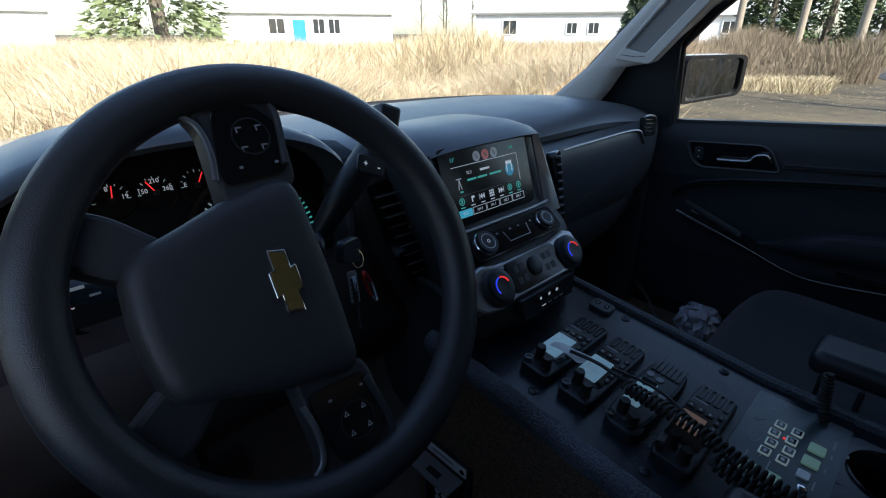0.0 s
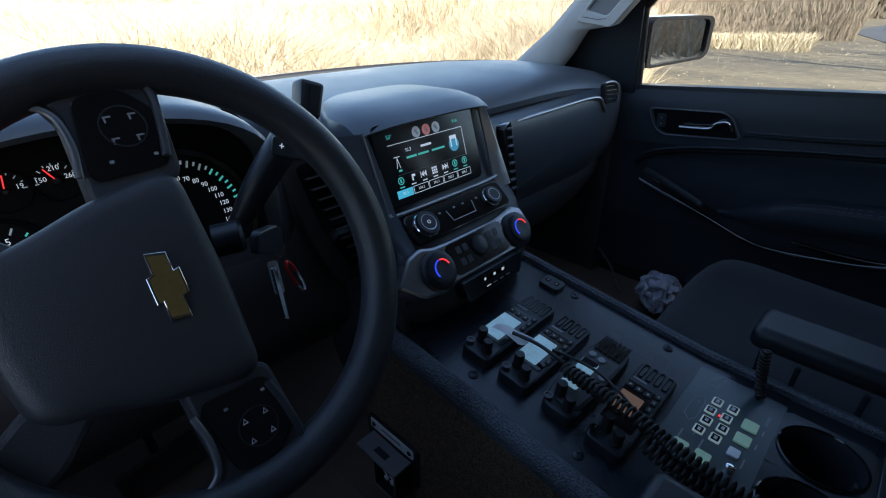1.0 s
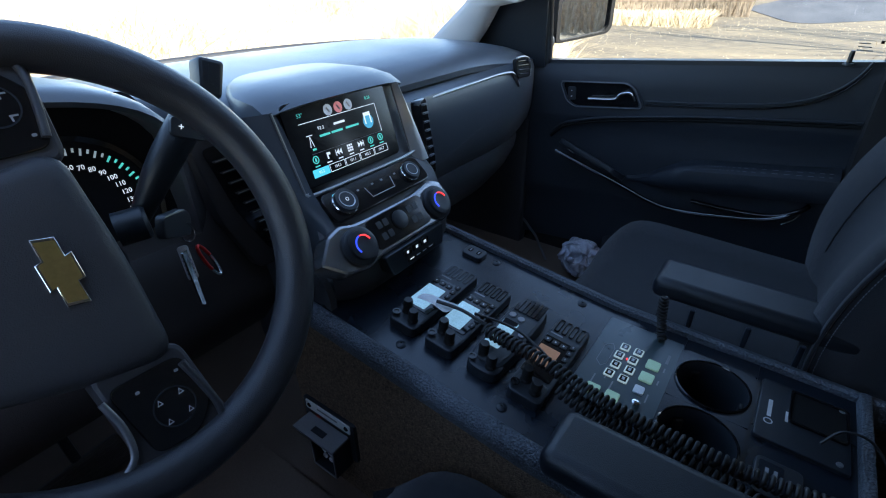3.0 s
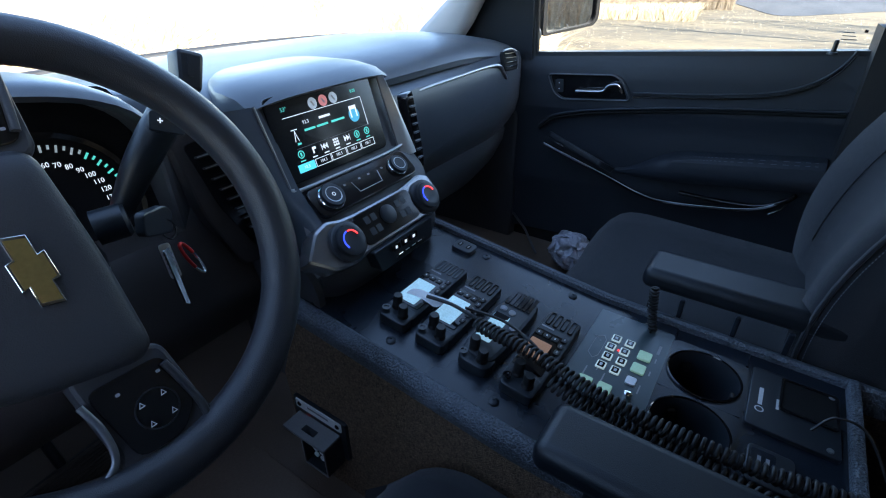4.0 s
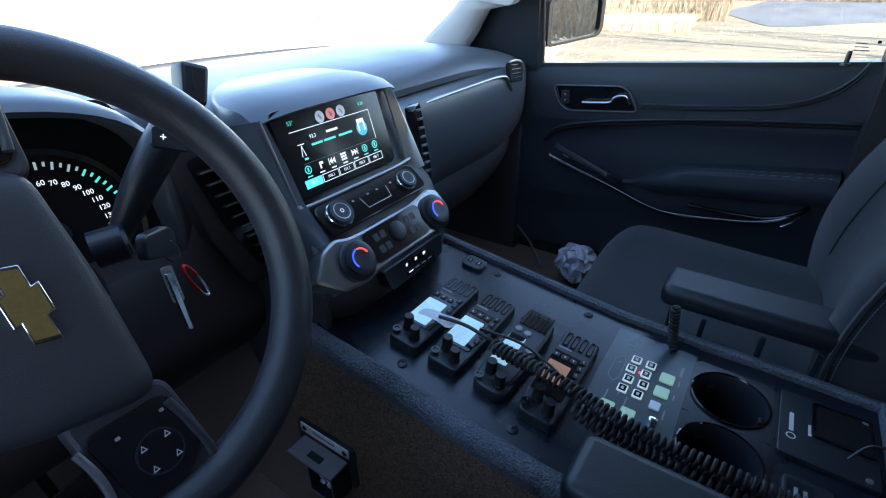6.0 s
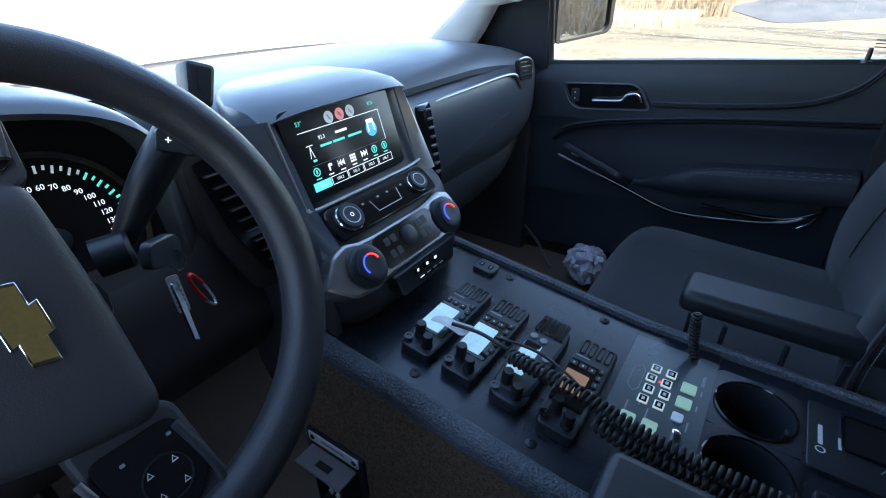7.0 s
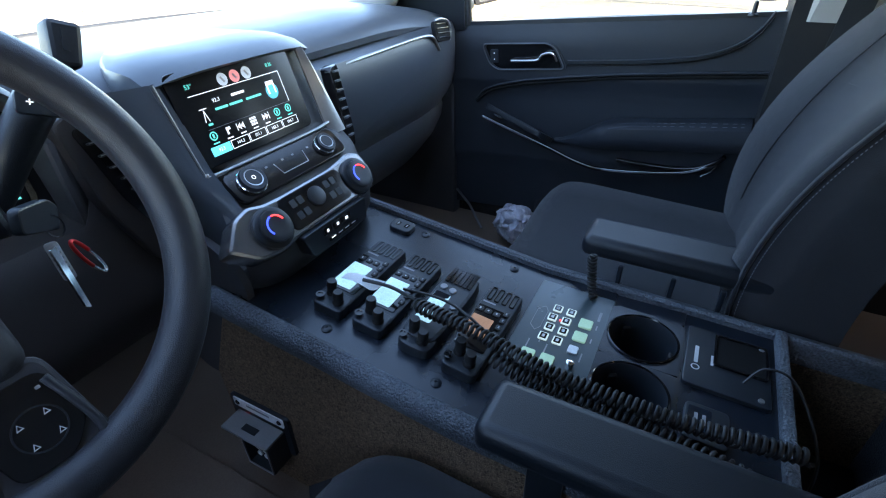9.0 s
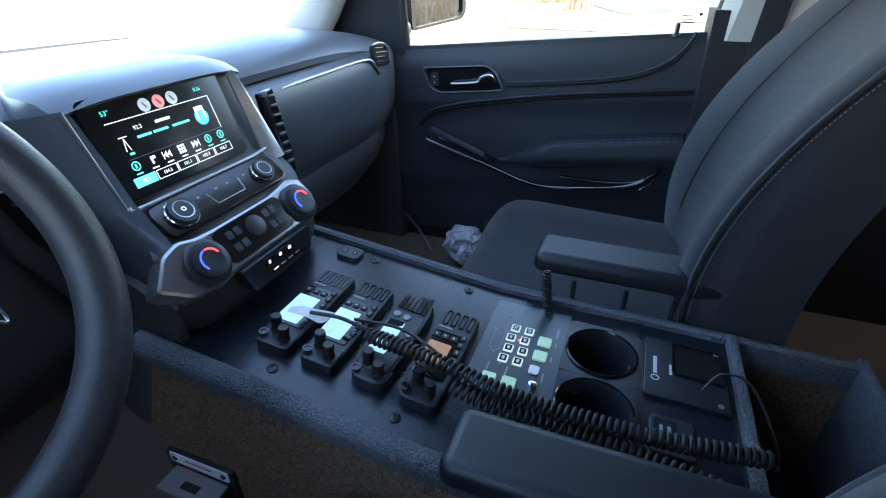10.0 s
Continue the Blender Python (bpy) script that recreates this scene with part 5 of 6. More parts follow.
t0 = spline([(0.82, 0.50, 0.936), (0.82, 0.39, 0.893), (0.82, 0.285, 0.852), (0.82, 0.20, 0.818), (0.825, 0.128, 0.803), (0.828, -0.025, 0.808), (0.83, -0.10, 0.824), (0.83, -0.137, 0.850)], 8)
part("lower_trim", sweep([(p.x, p.y, p.z + rise(p.y)) for p in t0], 0.008, 8, flat=0.6), GLOSS, door, "gloss black lower trim line")
# silver bar drawn as the highlight on the gloss trim
part("trim_glint", sweep([(p.x - 0.006, p.y, p.z + rise(p.y) + 0.004) for p in t0], 0.0013, 6), SILVER, door)
swp = thing("window_switch", "black window switch panel on the door armrest", "switch")
part("switch_plate", prism([(-0.10, -0.018), (0.10, -0.028), (0.12, 0.0), (0.08, 0.026), (-0.10, 0.012)], -0.012, 0.004, 0.010, 0.003, m=basis((0.808, 0.392, 0.936), (0, -0.92, -0.34), (-0.8, -0.1, 0.3))), BLACK, swp)
part("switch_rocker", prism(rect(0.03, 0.014, -0.055, 0.0), 0.004, 0.009, 0.004, 0.001, m=basis((0.808, 0.392, 0.936), (0, -0.92, -0.34), (-0.8, -0.1, 0.3))), PANEL, swp)
pk = spline([(0.832, 0.10, 0.868), (0.835, 0.0, 0.866), (0.832, -0.09, 0.876), (0.825, -0.14, 0.905), (0.82, -0.155, 0.925)], 6)
part("pull_pocket", sweep([(p.x, p.y, p.z) for p in pk], 0.006, 8), GLOSS, door)
part("pull_cap", sweep([(0.815, -0.115, 0.868), (0.812, -0.135, 0.886), (0.812, -0.145, 0.905)], 0.006, 8, flat=0.5), CHROME, door, "bright end of the pull pocket")
part("lock_pin", lathe([(0.005, -0.005), (0.005, 0.018), (0.004, 0.024), (0, 0.025)], 12, m=Matrix.Translation((0.852, -0.125, 1.245))), BLACK, door)
part("lock_pin_collar", lathe([(0.011, 0.0), (0.010, 0.004), (0.006, 0.005)], 16, m=Matrix.Translation((0.852, -0.125, 1.240))), BLACK, door)
part("door_skin", box((0.90, 0.2, 0.87), (0.03, 1.0, 0.62), 0.01), BODY, door)
part("sill_strip", tube_loft([[(0.853, y, 1.180 + rise(y)), (0.853, y, 1.194 + rise(y)), (0.905, y, 1.192 + rise(y)), (0.905, y, 1.18 + rise(y))] for y in (0.66, 0.2, -0.2)]), BLACK, door)
# side glass with a printed label
bm = loft([[(0.885, 0.62, 1.18), (0.885, -0.2, 1.25)], [(0.84, 0.50, 1.45), (0.84, -0.22, 1.47)], [(0.77, 0.25, 1.66), (0.77, -0.25, 1.67)]], thick=0.003)
sg_ = tagged(part("side_window", bm, GLASS), "clear closed passenger side window", "window", kind="structure")
sg_.visible_shadow = False
lab = thing("window_label", "small printed label on the side glass", "label")
for i in range(3):
    part("print_bar", box((0.878, -0.145 + 0.002 * i, 1.268 + 0.007 * i), (0.0006, 0.028 - 0.004 * i, 0.0022), 0), PRINT_DIM, lab)
part("print_mark", box((0.878, -0.170, 1.286), (0.0006, 0.006, 0.006), 0), GLOSS, lab)

# door post behind the passenger door: black below, grey above
part("right_post_lower", tube_loft([[(x, y + 0.02 * k, 0.58 + 0.72 * k) for x, y in ((0.80, -0.21), (0.90, -0.205), (0.90, -0.40), (0.80, -0.40))] for k in (0, 0.5, 1)]), SEAT_SIDE, shell)
part("right_post_upper", tube_loft([[(x - 0.07 * k, y - 0.06 * k, 1.24 + 0.48 * k) for x, y in ((0.795, -0.225), (0.83, -0.195), (0.88, -0.20), (0.88, -0.36), (0.795, -0.36))] for k in (0, 0.5, 1)]), GREY, shell, "pale grey upper post trim")
part("door_seal", sweep([(0.875, -0.195, 0.80), (0.873, -0.200, 1.10), (0.868, -0.203, 1.25), (0.83, -0.225, 1.47), (0.77, -0.25, 1.66)], 0.011, 8), BLACK, shell)
part("belt_strap", tube_loft([[(0.775 + d, -0.27 + e - 0.05 * k, 0.9 + 0.75 * k) for d, e in ((-0.001, -0.024), (0.001, -0.024), (0.001, 0.024), (-0.001, 0.024))] for k in (0, 1)]), BLACK, shell)

# front pillar on the passenger side with grab handle, and the black sail below


def along(z, pts):
    """The y of a pillar edge at height z."""
    for (za, ya), (zb, yb) in zip(pts, pts[1:]):
        if z <= zb:
            return lerp(ya, yb, (z - za) / (zb - za))
    return pts[-1][1]


rows = []
for z in (1.18, 1.22, 1.26, 1.30, 1.33, 1.345, 1.37, 1.41, 1.45, 1.51, 1.57, 1.63, 1.70):
    fx = 0.765 - 0.28 * (z - 1.235)
    yf = along(z, ((1.18, 1.00), (1.235, 0.935), (1.335, 0.800), (1.483, 0.640), (1.71, 0.41)))
    yr = along(z, ((1.18, 0.83), (1.24, 0.765), (1.33, 0.70), (1.345, 0.625), (1.45, 0.505), (1.71, 0.26)))
    rows.append([(fx + 0.05, yf + 0.015, z), (fx + 0.012, yf, z), (fx, yf - 0.03, z), (fx, yr + 0.03, z), (fx + 0.01, yr + 0.005, z), (fx + 0.03, yr, z), (fx + 0.10, yr + 0.03, z), (fx + 0.10, yf, z)])
part("right_front_pillar", tube_loft(rows, angle=60), GREY, shell, "pale grey trim of the front pillar")
gh = thing("grab_handle", "grey grab handle moulded round a recess on the front pillar", "grab handle")
GM = basis((0.718, 0.64, 1.40), (-0.19, -0.69, 0.70), (0, 0.7, 0.7))
go = outline([(-0.088, 0.022), (-0.014, -0.066), (0.29, -0.060), (0.29, 0.034)], 0.016, 5)
gi = outline([(-0.042, 0.016), (-0.008, -0.036), (0.26, -0.034), (0.26, 0.018)], 0.012, 5)
part("grip", ring(go, gi, -0.02, 0.012, 0.003, m=GM), GREY, gh)
# same plastic as the grip, coloured darker for the shade inside
part("recess", prism([(-0.042, 0.016), (-0.008, -0.036), (0.26, -0.034), (0.26, 0.018)], -0.02, 0.003, 0.010, m=GM), SHADE_GREY, gh, "floor of the recess, pillar grey darkened for shade")
part("foot_line", sweep([GM @ Vector(p) for p in ((-0.060, 0.012, 0.0124), (-0.030, -0.024, 0.0126), (-0.010, -0.040, 0.0124))], 0.0008, 5), DOOR, gh)
part("sail_panel", tube_loft([[(0.835, 1.0, 1.17), (0.84, 0.575, 1.17), (0.84, 0.585, 1.395), (0.80, 0.50, 1.50), (0.79, 0.72, 1.45)] if k == 0 else [(0.87, 1.0, 1.17), (0.875, 0.575, 1.17), (0.875, 0.585, 1.395), (0.85, 0.50, 1.50), (0.84, 0.72, 1.45)] for k in (0, 1)]), BLACK, shell)
part("window_channel", sweep([(0.86, 0.572, 1.18), (0.86, 0.588, 1.385), (0.84, 0.51, 1.47), (0.78, 0.30, 1.64)], 0.012, 8), BLACK, shell)

# wing mirror
MIRROR = bpy.data.materials.new("mirror_glass")
MIRROR.use_nodes = True
mb = MIRROR.node_tree.nodes["Principled BSDF"]
mb.inputs["Metallic"].default_value, mb.inputs["Roughness"].default_value, mb.inputs["Base Color"].default_value = 1.0, 0.02, (0.6, 0.63, 0.65, 1)
WM = basis((1.10, 0.575, 1.285), (0.2, -0.107, 0.0), (0, 0, 1))
wm = thing("wing_mirror", "black wing mirror with a bright glass", "wing mirror", m=WM)
mp_ = [(-0.108, -0.072), (0.098, -0.050), (0.116, -0.030), (0.114, 0.062), (0.100, 0.072), (-0.095, 0.070), (-0.112, 0.055)]
mo = outline(mp_, 0.014)
part("mirror_shell", ring(mo, [p * 0.88 for p in mo], -0.03, 0.012), MATT, wm)
part("mirror_back", prism(mp_, -0.10, -0.03, 0.02, 0.0, taper=1.0), BODY, wm)
part("mirror_pane", prism([p * 0.89 for p in mo], -0.004, 0.002), MIRROR, wm, "reflecting mirror pane")
part("mirror_arm", sweep([WM.inverted() @ Vector(p) for p in ((1.00, 0.64, 1.225), (0.94, 0.66, 1.205), (0.89, 0.66, 1.19))], 0.025, 10), BLACK, wm)

# ---- seats: piping and panels, footwell things ----
for cx, nm in ((0.46, "passenger_seat"), (-0.47, "driver_seat")):
    s = bpy.data.objects[nm]
    for sgn in (-1, 1):
        pts = []
        for j in range(1, 18):
            f = j / 18
            half = 0.255 - 0.02 * f - 0.10 * max(0, f - 0.72) ** 1.5 * 4
            bo = 0.0255 * math.sin(f * 1.15 * math.pi) if f < 0.87 else 0.0
            pts.append(Vector((cx + sgn * half * 1.003, (-0.02 if cx < 0 else 0.0) - 0.195 - 0.320 * f * f + 0.004 + bo, 0.84 + 0.66 * f)))
        part("piping", sweep(pts, 0.004, 6), SEAT, s)
        fine = spline([p + Vector((sgn * 0.004, -0.010, 0)) for p in pts], 14)
        if cx > 0 and sgn < 0:
            for i in range(0, len(fine) - 1, 2):
                part("stitch", sweep([fine[i], fine[i + 1]], 0.0007, 4), THREAD, s)
    part("headrest", box((cx, -0.50, 1.62), (0.26, 0.10, 0.17), 0.035, 3), SEAT, s)
    for dx in (-0.07, 0.07):
        part("headrest_post", sweep([(cx + dx, -0.49, 1.45), (cx + dx, -0.50, 1.56)], 0.006, 8), CHROME, s)
    part("seat_base", box((cx, -0.03, 0.66), (0.42, 0.46, 0.16), 0.03), SEAT_SIDE, s)
    part("side_valance", box((cx + (-0.262 if cx > 0 else 0.262), -0.06, 0.74), (0.02, 0.42, 0.12), 0.008), SEAT_SIDE, s)

bag = thing("plastic_bag", "crumpled white printed plastic bag in the footwell", "plastic bag")
rng = random.Random(4)
bm = bmesh.new()
bmesh.ops.create_icosphere(bm, subdivisions=5, radius=1, matrix=Matrix.Translation((0.752, 0.355, 0.640)) @ Matrix.Diagonal((0.062, 0.055, 0.055, 1)))
for v in bm.verts:
    v.co += Vector((noise.noise(v.co * 45), noise.noise(v.co * 45 + Vector((7, 0, 0))), noise.noise(v.co * 45 + Vector((0, 9, 0))))) * 0.018 + Vector((noise.noise(v.co * 140), noise.noise(v.co * 140 + Vector((3, 0, 0))), noise.noise(v.co * 140 + Vector((0, 5, 0))))) * 0.006
smooth(bm, 50)
BAG = material("bag_film", (0.5, 0.52, 0.6), 0.2, size=60, vary=0.35)
part("bag_film", bm, BAG, bag)
bk = thing("footwell_bar", "thin dark metal bar in the passenger footwell", "bar")
part("bar", sweep([(0.88, 0.63, 0.66), (0.80, 0.53, 0.64), (0.74, 0.46, 0.60)], 0.004, 8), EDGE, bk)
part("bar_tip", lathe([(0.005, 0), (0.005, 0.008), (0, 0.010)], 10, m=Matrix.Translation((0.885, 0.632, 0.660))), CHROME, bk)

ped = thing("brake_pedal", "ribbed black rubber pedal on a bent arm", "pedal")
PM = basis((-0.478, 0.815, 0.612), (1, 0.02, 0.10), (-0.1, 0.45, 0.85))
# lighter than the rubber used elsewhere
PEDAL = material("lighter_rubber", (0.045, 0.043, 0.042), 0.55, grain=0.3, size=500, vary=0.3)
part("pad", prism(rect(0.150, 0.062), -0.006, 0.008, 0.010, 0.003, m=PM), PEDAL, ped)
for i in range(9):
    part("rib", box((-0.0, -0.024 + 0.006 * i, 0.010), (0.135, 0.0022, 0.004), 0.0008, 1, m=PM), PEDAL, ped)
part("arm", sweep([(-0.478, 0.83, 0.63), (-0.48, 0.90, 0.75), (-0.48, 0.98, 0.90)], 0.009, 8), PANEL, ped)
mat_ = thing("floor_mat", "worn grey rubber floor mat", "floor mat")
part("mat", prism(rect(0.46, 0.60, -0.46, 0.56), 0.571, 0.579, 0.05, 0.003), FLOORING, mat_)
kick = part("stack_flank", prism([(0.47, 0.74), (0.62, 0.74), (0.66, 0.80), (0.66, 1.05), (0.50, 1.04), (0.45, 1.0), (0.44, 0.96), (0.455, 0.92)], -0.006, 0.006, 0.03, m=basis((-0.152, 0, 0), (0, 1, 0), (0, 0, 1))), DASH_LOW, dash)

# ---- outdoors ----
STRAW = bpy.data.materials.new("dry_grass")
STRAW.use_nodes = True
nt = STRAW.node_tree
b = nt.nodes["Principled BSDF"]
geo = nt.nodes.new("ShaderNodeNewGeometry")
rp = nt.nodes.new("ShaderNodeValToRGB")
rp.color_ramp.elements[0].color, rp.color_ramp.elements[1].color = (0.13, 0.09, 0.055, 1), (0.74, 0.63, 0.42, 1)
e = rp.color_ramp.elements.new(0.45)
e.color = (0.56, 0.44, 0.25, 1)
nt.links.new(geo.outputs["Random Per Island"], rp.inputs[0])
nt.links.new(rp.outputs[0], b.inputs["Base Color"])
b.inputs["Roughness"].default_value = 0.7


def blades(name, label, count, place, height, width, seed, mat, cat="grass", lean=0.5):
    """Bent narrow blades, each its own island, standing on the ground."""
    g = np.random.default_rng(seed)
    x, y, h = place(g, count)
    h = h * height
    a = g.uniform(0, 2 * np.pi, count)
    l = g.uniform(0.05, lean, count) * h
    dx, dy = np.cos(a), np.sin(a)
    w = width * g.uniform(0.6, 1.4, count)
    # the blade's face turns roughly towards the car
    r = np.hypot(x, y) + 1e-6
    px, py = y / r, -x / r
    V_ = np.zeros((count, 5, 3))
    kink = g.uniform(-0.12, 0.12, count) * h
    for i, (f, k) in enumerate(((0, 1), (0, -1), (0.55, 1), (0.55, -1), (1, 0))):
        V_[:, i, 0] = x + dx * l * f * f + dy * kink * np.sin(f * 3) + px * w * k * (1 - 0.4 * f)
        V_[:, i, 1] = y + dy * l * f * f - dx * kink * np.sin(f * 3) + py * w * k * (1 - 0.4 * f)
        V_[:, i, 2] = h * f * (1 - 0.15 * f)
    base = np.arange(count) * 5
    quads = np.stack([base, base + 1, base + 3, base + 2], 1).tolist()
    tris = np.stack([base + 2, base + 3, base + 4], 1).tolist()
    me = bpy.data.meshes.new(name)
    me.from_pydata(V_.reshape(-1, 3).tolist(), [], quads + tris)
    me.materials.append(mat)
    ob = new(name, me)
    return tagged(ob, label, cat, kind="stuff")


def polar(a0, a1, r0, r1, patch=0.35):
    def place(g, n):
        a = np.radians(g.uniform(a0, a1, n))
        r = r0 + (r1 - r0) * g.uniform(0, 1, n) ** 0.8
        x, y = r * np.sin(a), r * np.cos(a)
        h = 0.6 + patch * 1.5 * (np.sin(x * 0.9 + 1.3 * np.sin(y * 0.5)) + np.sin(y * 1.1 + x * 0.3)) * 0.5 + g.uniform(-0.25, 0.35, n)
        return x, y, np.clip(h, 0.15, 1.4)
    return place


TWIG = material("red_twigs", (0.20, 0.10, 0.07), 0.8, vary=0.4, second=(0.36, 0.24, 0.15))
blades("dry_grass", "tall dry straw-coloured grass in front of the car", 80000, polar(-22, 66, 3.4, 14), 0.95, 0.0045, 3, STRAW, lean=1.3)
blades("dry_grass", "dry straw-coloured grass further across the field", 50000, polar(-22, 68, 13, 42), 1.15, 0.014, 5, STRAW, lean=1.0)
blades("brush", "reddish bare twigs standing in the dry grass", 9000, polar(-22, 64, 5, 30), 1.35, 0.005, 6, TWIG, "brush", 0.5)
SHRUB = material("straw_twigs", (0.34, 0.24, 0.15), 0.8, vary=0.5, second=(0.70, 0.56, 0.38), coarse=14)
blades("brush", "tangled straw and reddish twigs of tall weeds before the car", 26000, polar(-22, 24, 6, 14, 0.6), 1.15, 0.0042, 31, SHRUB, "brush", 0.9)
blades("brush", "tangled pale weeds leaning over in the field", 22000, polar(20, 64, 5, 12, 0.5), 1.0, 0.004, 32, SHRUB, "brush", 1.6)
blades("dry_grass", "tall golden grass standing between the houses", 5000, polar(37, 49, 14, 24, 0.4), 1.55, 0.010, 33, STRAW, lean=0.5)
BRUSH = material("brush_twigs", (0.15, 0.115, 0.08), 0.9, vary=0.4, second=(0.30, 0.23, 0.15), coarse=12)
blades("brush", "grey-brown bare brush at the edge of the lot", 16000, polar(64, 84, 19, 26), 1.5, 0.016, 8, BRUSH, "brush", 0.4)
blades("dry_grass", "short dry grass along the lot's edge", 12000, polar(62, 81, 15, 20), 0.4, 0.008, 9, STRAW, lean=1.2)
blades("brush", "low dark brush beyond the lot", 9000, polar(78, 112, 34, 44), 1.4, 0.04, 10, BRUSH, "brush", 0.4)
blades("dry_grass", "sparse trodden grass on the dirt lot", 2500, polar(58, 125, 9, 19), 0.035, 0.005, 12, STRAW, lean=5.0)

ROAD = material("pale_asphalt", (0.032, 0.036, 0.043), 0.9, grain=0.8, size=30, vary=0.3, coarse=0.5, spec=0.2, second=(0.068, 0.07, 0.074), stretch=(0.5, 2.2, 1))
rd = prism([(17.2, 0.6), (21.7, -2.6), (24, -3.0), (30, -6.2), (60, -22), (130, -60), (130, -10), (60, -2.5), (34, 1.8), (29, 2.1), (23.4, 2.7)], 0.004, 0.012, 1.2)
tagged(part("road", rd, ROAD), "worn pale grey asphalt road beyond the dirt", "road", kind="structure")

WHITE = material("white_siding", (0.8, 0.8, 0.78), 0.6, stretch=(1, 1, 12), coarse=1.0, vary=0.05)
ROOFM = material("grey_shingle", (0.55, 0.54, 0.52), 0.8, grain=0.5, size=40)
DARKGLASS = material("dark_pane", (0.03, 0.035, 0.04), 0.1)
BLUE = material("blue_paint", (0.02, 0.25, 0.45), 0.5)


def house(az, dist, w, d, h, roof, turn, openings, label):
    a = radians(az)
    M = Matrix.Translation((dist * math.sin(a), dist * math.cos(a), 0)) @ Matrix.Rotation(radians(turn - az), 4, "Z")
    hs = thing("house", label, "house", "houses across the field", m=M)
    part("wall", box((0, d / 2, h / 2), (w, d, h), 0.0), WHITE, hs)
    rf = [(-0.4, h), (d / 2, h + roof), (d + 0.4, h)]
    bm = loft([[(x, y, z) for y, z in rf] for x in (-w / 2 - 0.4, w / 2 + 0.4)], thick=0.18)
    part("roof", bm, ROOFM, hs)
    bm = bmesh.new()
    for x in (-w / 2, w / 2):
        bm.faces.new([bm.verts.new(p) for p in ((x, 0, h - 0.01), (x, d, h - 0.01), (x, d / 2, h + roof - 0.15))])
    part("gable", bm, WHITE, hs)
    for kind, x, z, ww, hh in openings:
        if kind == "door":
            part("door", box((x, -0.03, hh / 2 + 0.3), (ww, 0.08, hh), 0.01), BLUE, hs, "blue painted door")
        else:
            wn = part("window", ring([Vector(p) for p in rect(ww + 0.2, hh + 0.2)], [Vector(p) for p in rect(ww, hh)], 0, 0.08, m=basis((x, -0.01, z), (1, 0, 0), (0, 0, 1))), WHITE, hs)
            part("pane", box((x, -0.012, z), (ww, 0.03, hh), 0), DARKGLASS, wn)
            part("glazing_bar", box((x, -0.04, z), (0.06, 0.03, hh), 0), WHITE, wn)
    return hs


house(29.5, 46, 14, 8, 3.0, 2.2, 6, (("door", -1.0, 0, 1.0, 2.1), ("window", -2.8, 1.9, 1.2, 1.1), ("window", 0.6, 1.9, 0.9, 1.1), ("window", 1.9, 1.9, 0.9, 1.1)), "white single-storey house with a blue door")
house(55, 52, 15, 9, 3.2, 2.6, -8, (("window", -4.0, 1.9, 1.3, 1.2), ("window", 2.0, 1.8, 0.9, 0.9), ("window", 4.0, 1.8, 0.9, 0.9)), "white house with a low grey roof")
house(2, 50, 9, 8, 3.0, 2.4, 4, (("window", 0.0, 1.9, 1.4, 1.2),), "white house at the far edge of the field")
house(74, 58, 9, 7, 3.0, 2.2, -4, (("window", -2.0, 1.9, 1.2, 1.0), ("window", 2.0, 1.9, 1.2, 1.0)), "white house behind the brush")
house(86, 62, 8, 7, 3.0, 2.4, 5, (("window", 0.0, 1.9, 1.2, 1.0),), "white house behind the spruce trees")

WOODP = material("weathered_wood", (0.30, 0.25, 0.19), 0.85, stretch=(8, 8, 0.6), size=30, grain=0.4, vary=0.25)
for az, dist in ((72.5, 27), (77.6, 30), (82.0, 26)):
    a = radians(az)
    p = thing("utility_pole", "weathered wooden utility pole at the lot's edge", "utility pole", "utility poles", m=Matrix.Translation((dist * math.sin(a), dist * math.cos(a), 0)))
    part("pole_shaft", lathe([(0.17, 0), (0.16, 2), (0.12, 9), (0.0, 9)], 12), WOODP, p)
    part("cross_arm", box((0, 0, 8.2), (2.2, 0.1, 0.12), 0.02), WOODP, p)

BARK = material("bark", (0.16, 0.13, 0.10), 0.9, grain=0.8, size=30, vary=0.3)
NEEDLES = material("spruce_needles", (0.035, 0.06, 0.025), 0.8, vary=0.4, second=(0.07, 0.10, 0.04), coarse=2)
CEDAR = material("cedar_leaves", (0.13, 0.17, 0.07), 0.8, vary=0.4, second=(0.24, 0.28, 0.13), coarse=2)


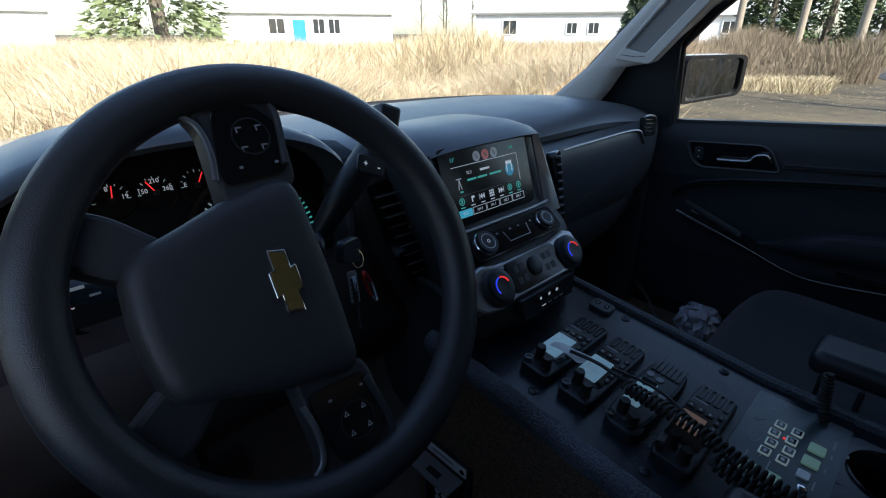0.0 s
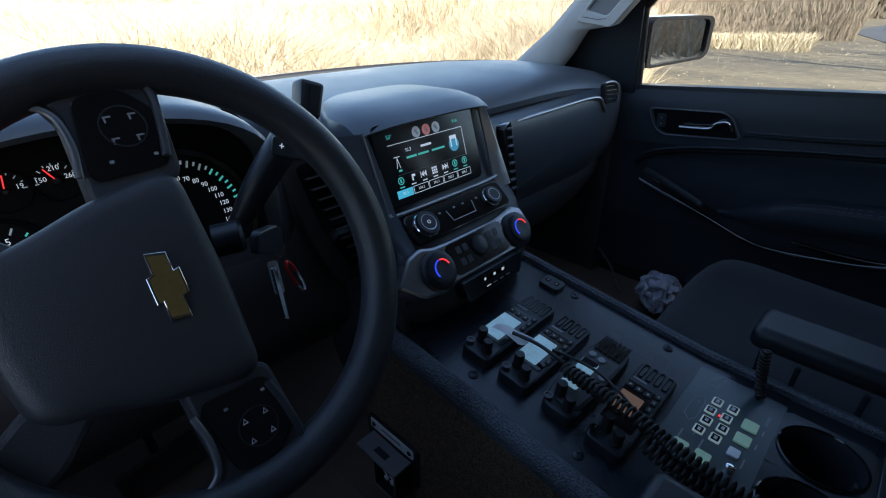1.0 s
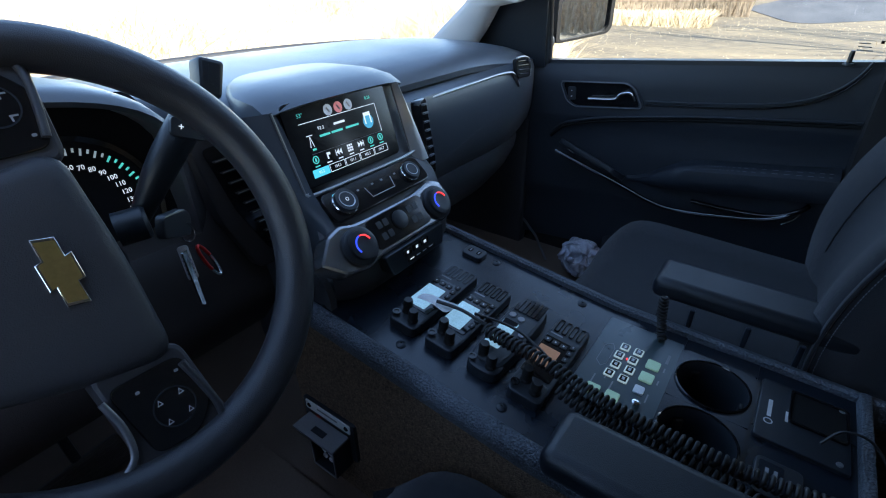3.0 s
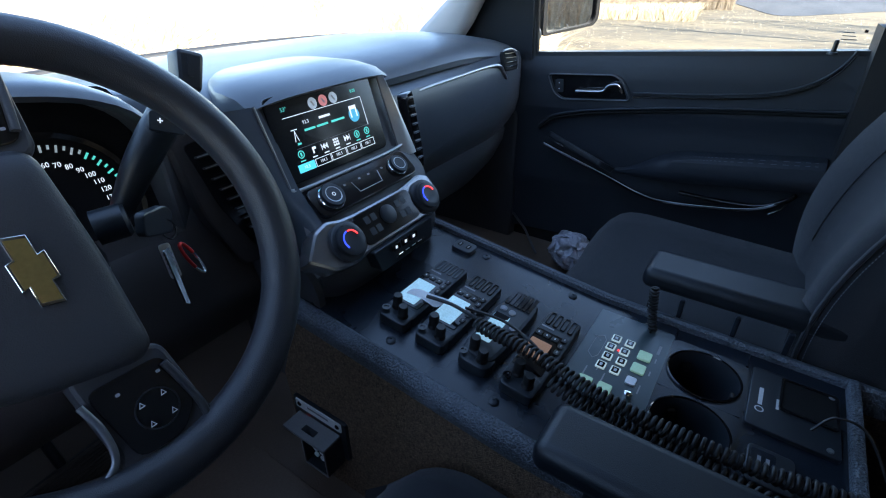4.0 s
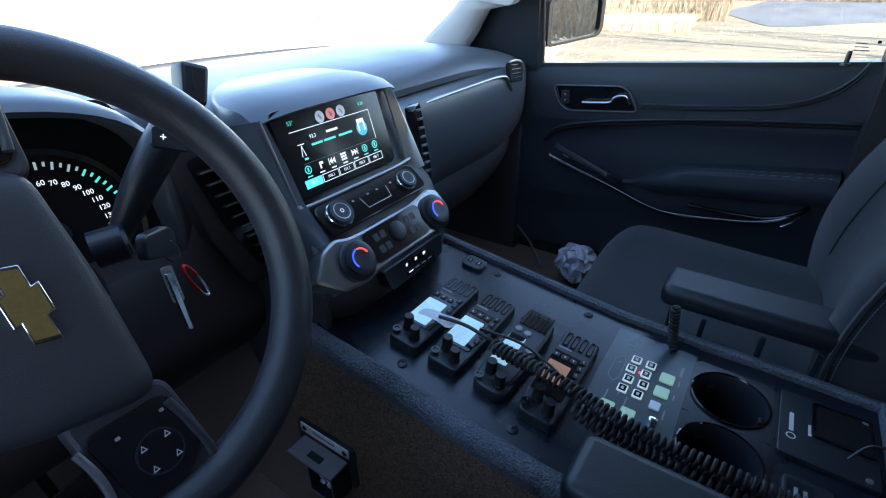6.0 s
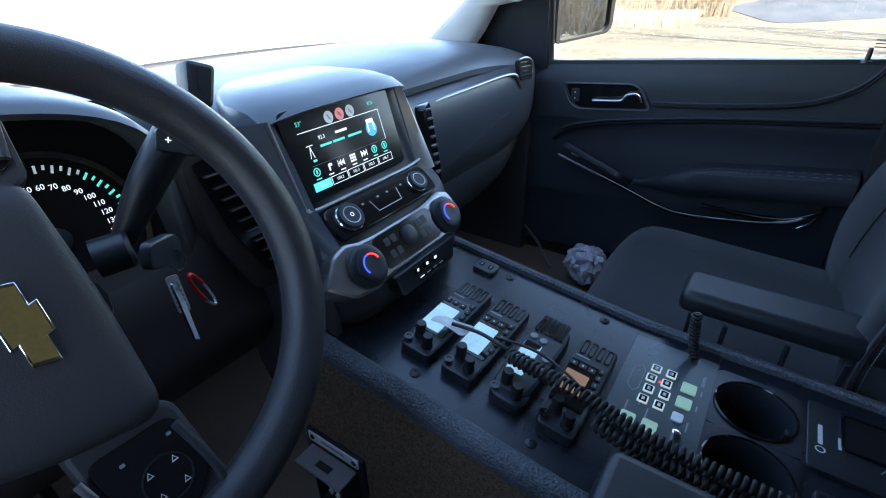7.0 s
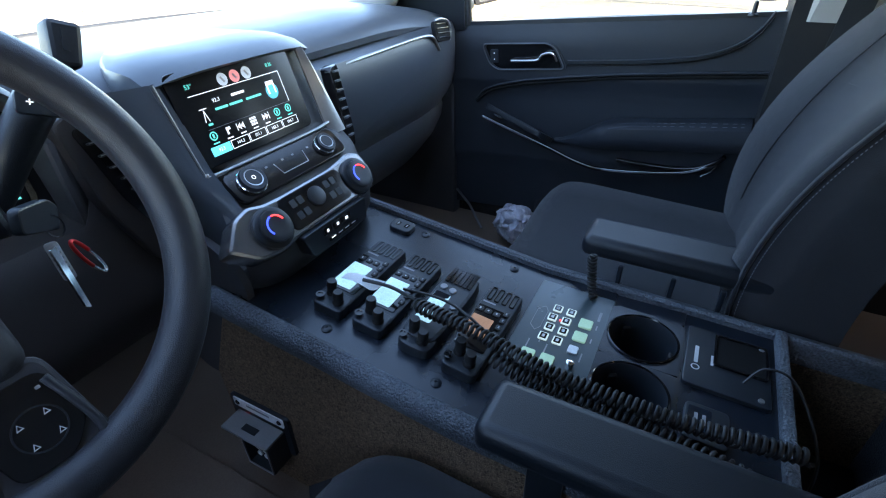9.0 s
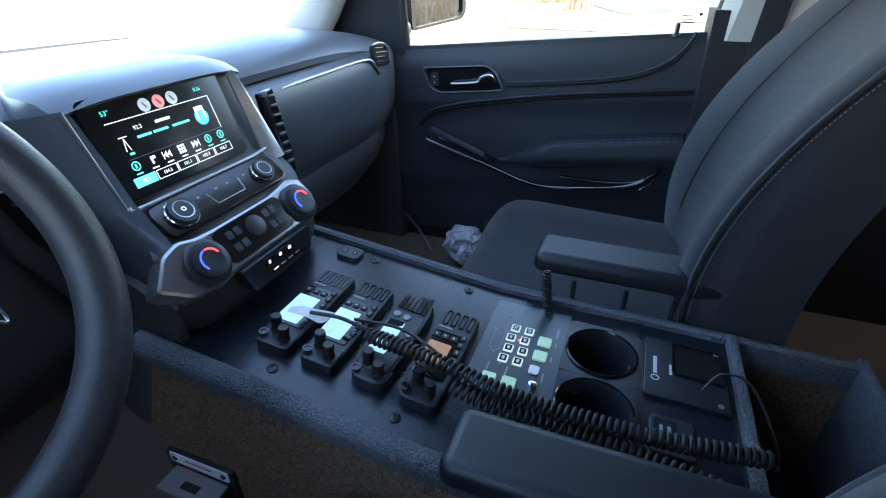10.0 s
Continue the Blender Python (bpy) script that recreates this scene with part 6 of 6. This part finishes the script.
def conifer(az, dist, h, r, mat, label, seed):
    g = np.random.default_rng(seed)
    a = radians(az)
    t = thing("tree", label, "tree", "evergreen trees", m=Matrix.Translation((dist * math.sin(a), dist * math.cos(a), 0)))
    part("trunk", lathe([(r * 0.09, 0), (r * 0.06, h * 0.5), (0.01, h), (0, h)], 8), BARK, t)
    n = 8000
    f = g.uniform(0.06, 1, n) ** 0.8
    ang = g.uniform(0, 2 * np.pi, n)
    lim = r * (1 - f) ** 0.8 * (0.75 + 0.25 * np.sin(ang * 5 + f * 30)) + 0.06
    rad = lim * g.uniform(0.25, 1, n) ** 0.5
    c = np.stack([rad * np.cos(ang), rad * np.sin(ang), f * h - rad * 0.25], 1)
    s = g.uniform(0.14, 0.40, n)[:, None]
    u = np.stack([np.cos(ang), np.sin(ang), g.uniform(-0.5, 0.1, n)], 1)
    v = g.normal(0, 1, (n, 3))
    v /= np.linalg.norm(v, axis=1)[:, None]
    P = np.stack([c - v * s * 0.3, c + u * s, c + v * s * 0.3], 1)
    me = bpy.data.meshes.new("crown")
    me.from_pydata(P.reshape(-1, 3).tolist(), [], np.arange(n * 3).reshape(-1, 3).tolist())
    me.materials.append(mat)
    ob = new("crown", me)
    ob.parent = t


conifer(14.5, 21, 9.5, 3.0, CEDAR, "broad pale green cedar behind the grass", 1)
conifer(75.2, 33, 8, 2.2, NEEDLES, "dark green spruce tree by the poles", 2)
conifer(79.6, 34, 9, 2.6, NEEDLES, "dark green spruce tree by the poles", 3)
conifer(83.5, 36, 8, 2.4, NEEDLES, "dark green spruce tree by the road", 4)
conifer(63.5, 44, 5, 1.8, NEEDLES, "small green spruce beside a house", 6)


def bare_tree(az, dist, h, seed):
    g = random.Random(seed)
    a = radians(az)
    t = thing("tree", "leafless grey tree with fine branches", "tree", "bare trees", m=Matrix.Translation((dist * math.sin(a), dist * math.cos(a), 0)))
    part("trunk", sweep([(0, 0, 0), (g.uniform(-.1, .1), g.uniform(-.1, .1), h * 0.4), (g.uniform(-.3, .3), g.uniform(-.3, .3), h * 0.95)], 0.1, 6, radii=[0.11, 0.08, 0.02]), BARK, t)
    bm = None
    for i in range(34):
        z = h * g.uniform(0.2, 0.85)
        an, L = g.uniform(0, 6.28), h * g.uniform(0.10, 0.28)
        p0 = Vector((0, 0, z))
        p1 = p0 + Vector((math.cos(an) * L * 0.5, math.sin(an) * L * 0.5, L * 0.5))
        p2 = p1 + Vector((math.cos(an + g.uniform(-.6, .6)) * L * 0.4, math.sin(an) * L * 0.4, L * 0.6))
        bm = sweep([p0, p1, p2], 0.02, 4, bm=bm, radii=[0.03, 0.018, 0.005])
        for j in range(3):
            q = p1.lerp(p2, g.random())
            bm = sweep([q, q + Vector((g.uniform(-.4, .4), g.uniform(-.4, .4), g.uniform(.2, .6)))], 0.01, 3, bm=bm, radii=[0.010, 0.003])
    part("branches", bm, BARK, t)


g = random.Random(11)
for i in range(26):
    bare_tree(g.choice((g.uniform(56, 92), g.uniform(30, 60))), g.uniform(60, 85), g.uniform(7, 11), 100 + i)
# woods beside and behind the car, seen only in the wing mirror
for i in range(26):
    bare_tree(g.uniform(120, 172), g.uniform(13, 28), g.uniform(6, 10), 200 + i)
blades("brush", "grey bare brush behind the car", 8000, polar(115, 172, 11, 20), 1.3, 0.02, 21, BRUSH, "brush", 0.4)
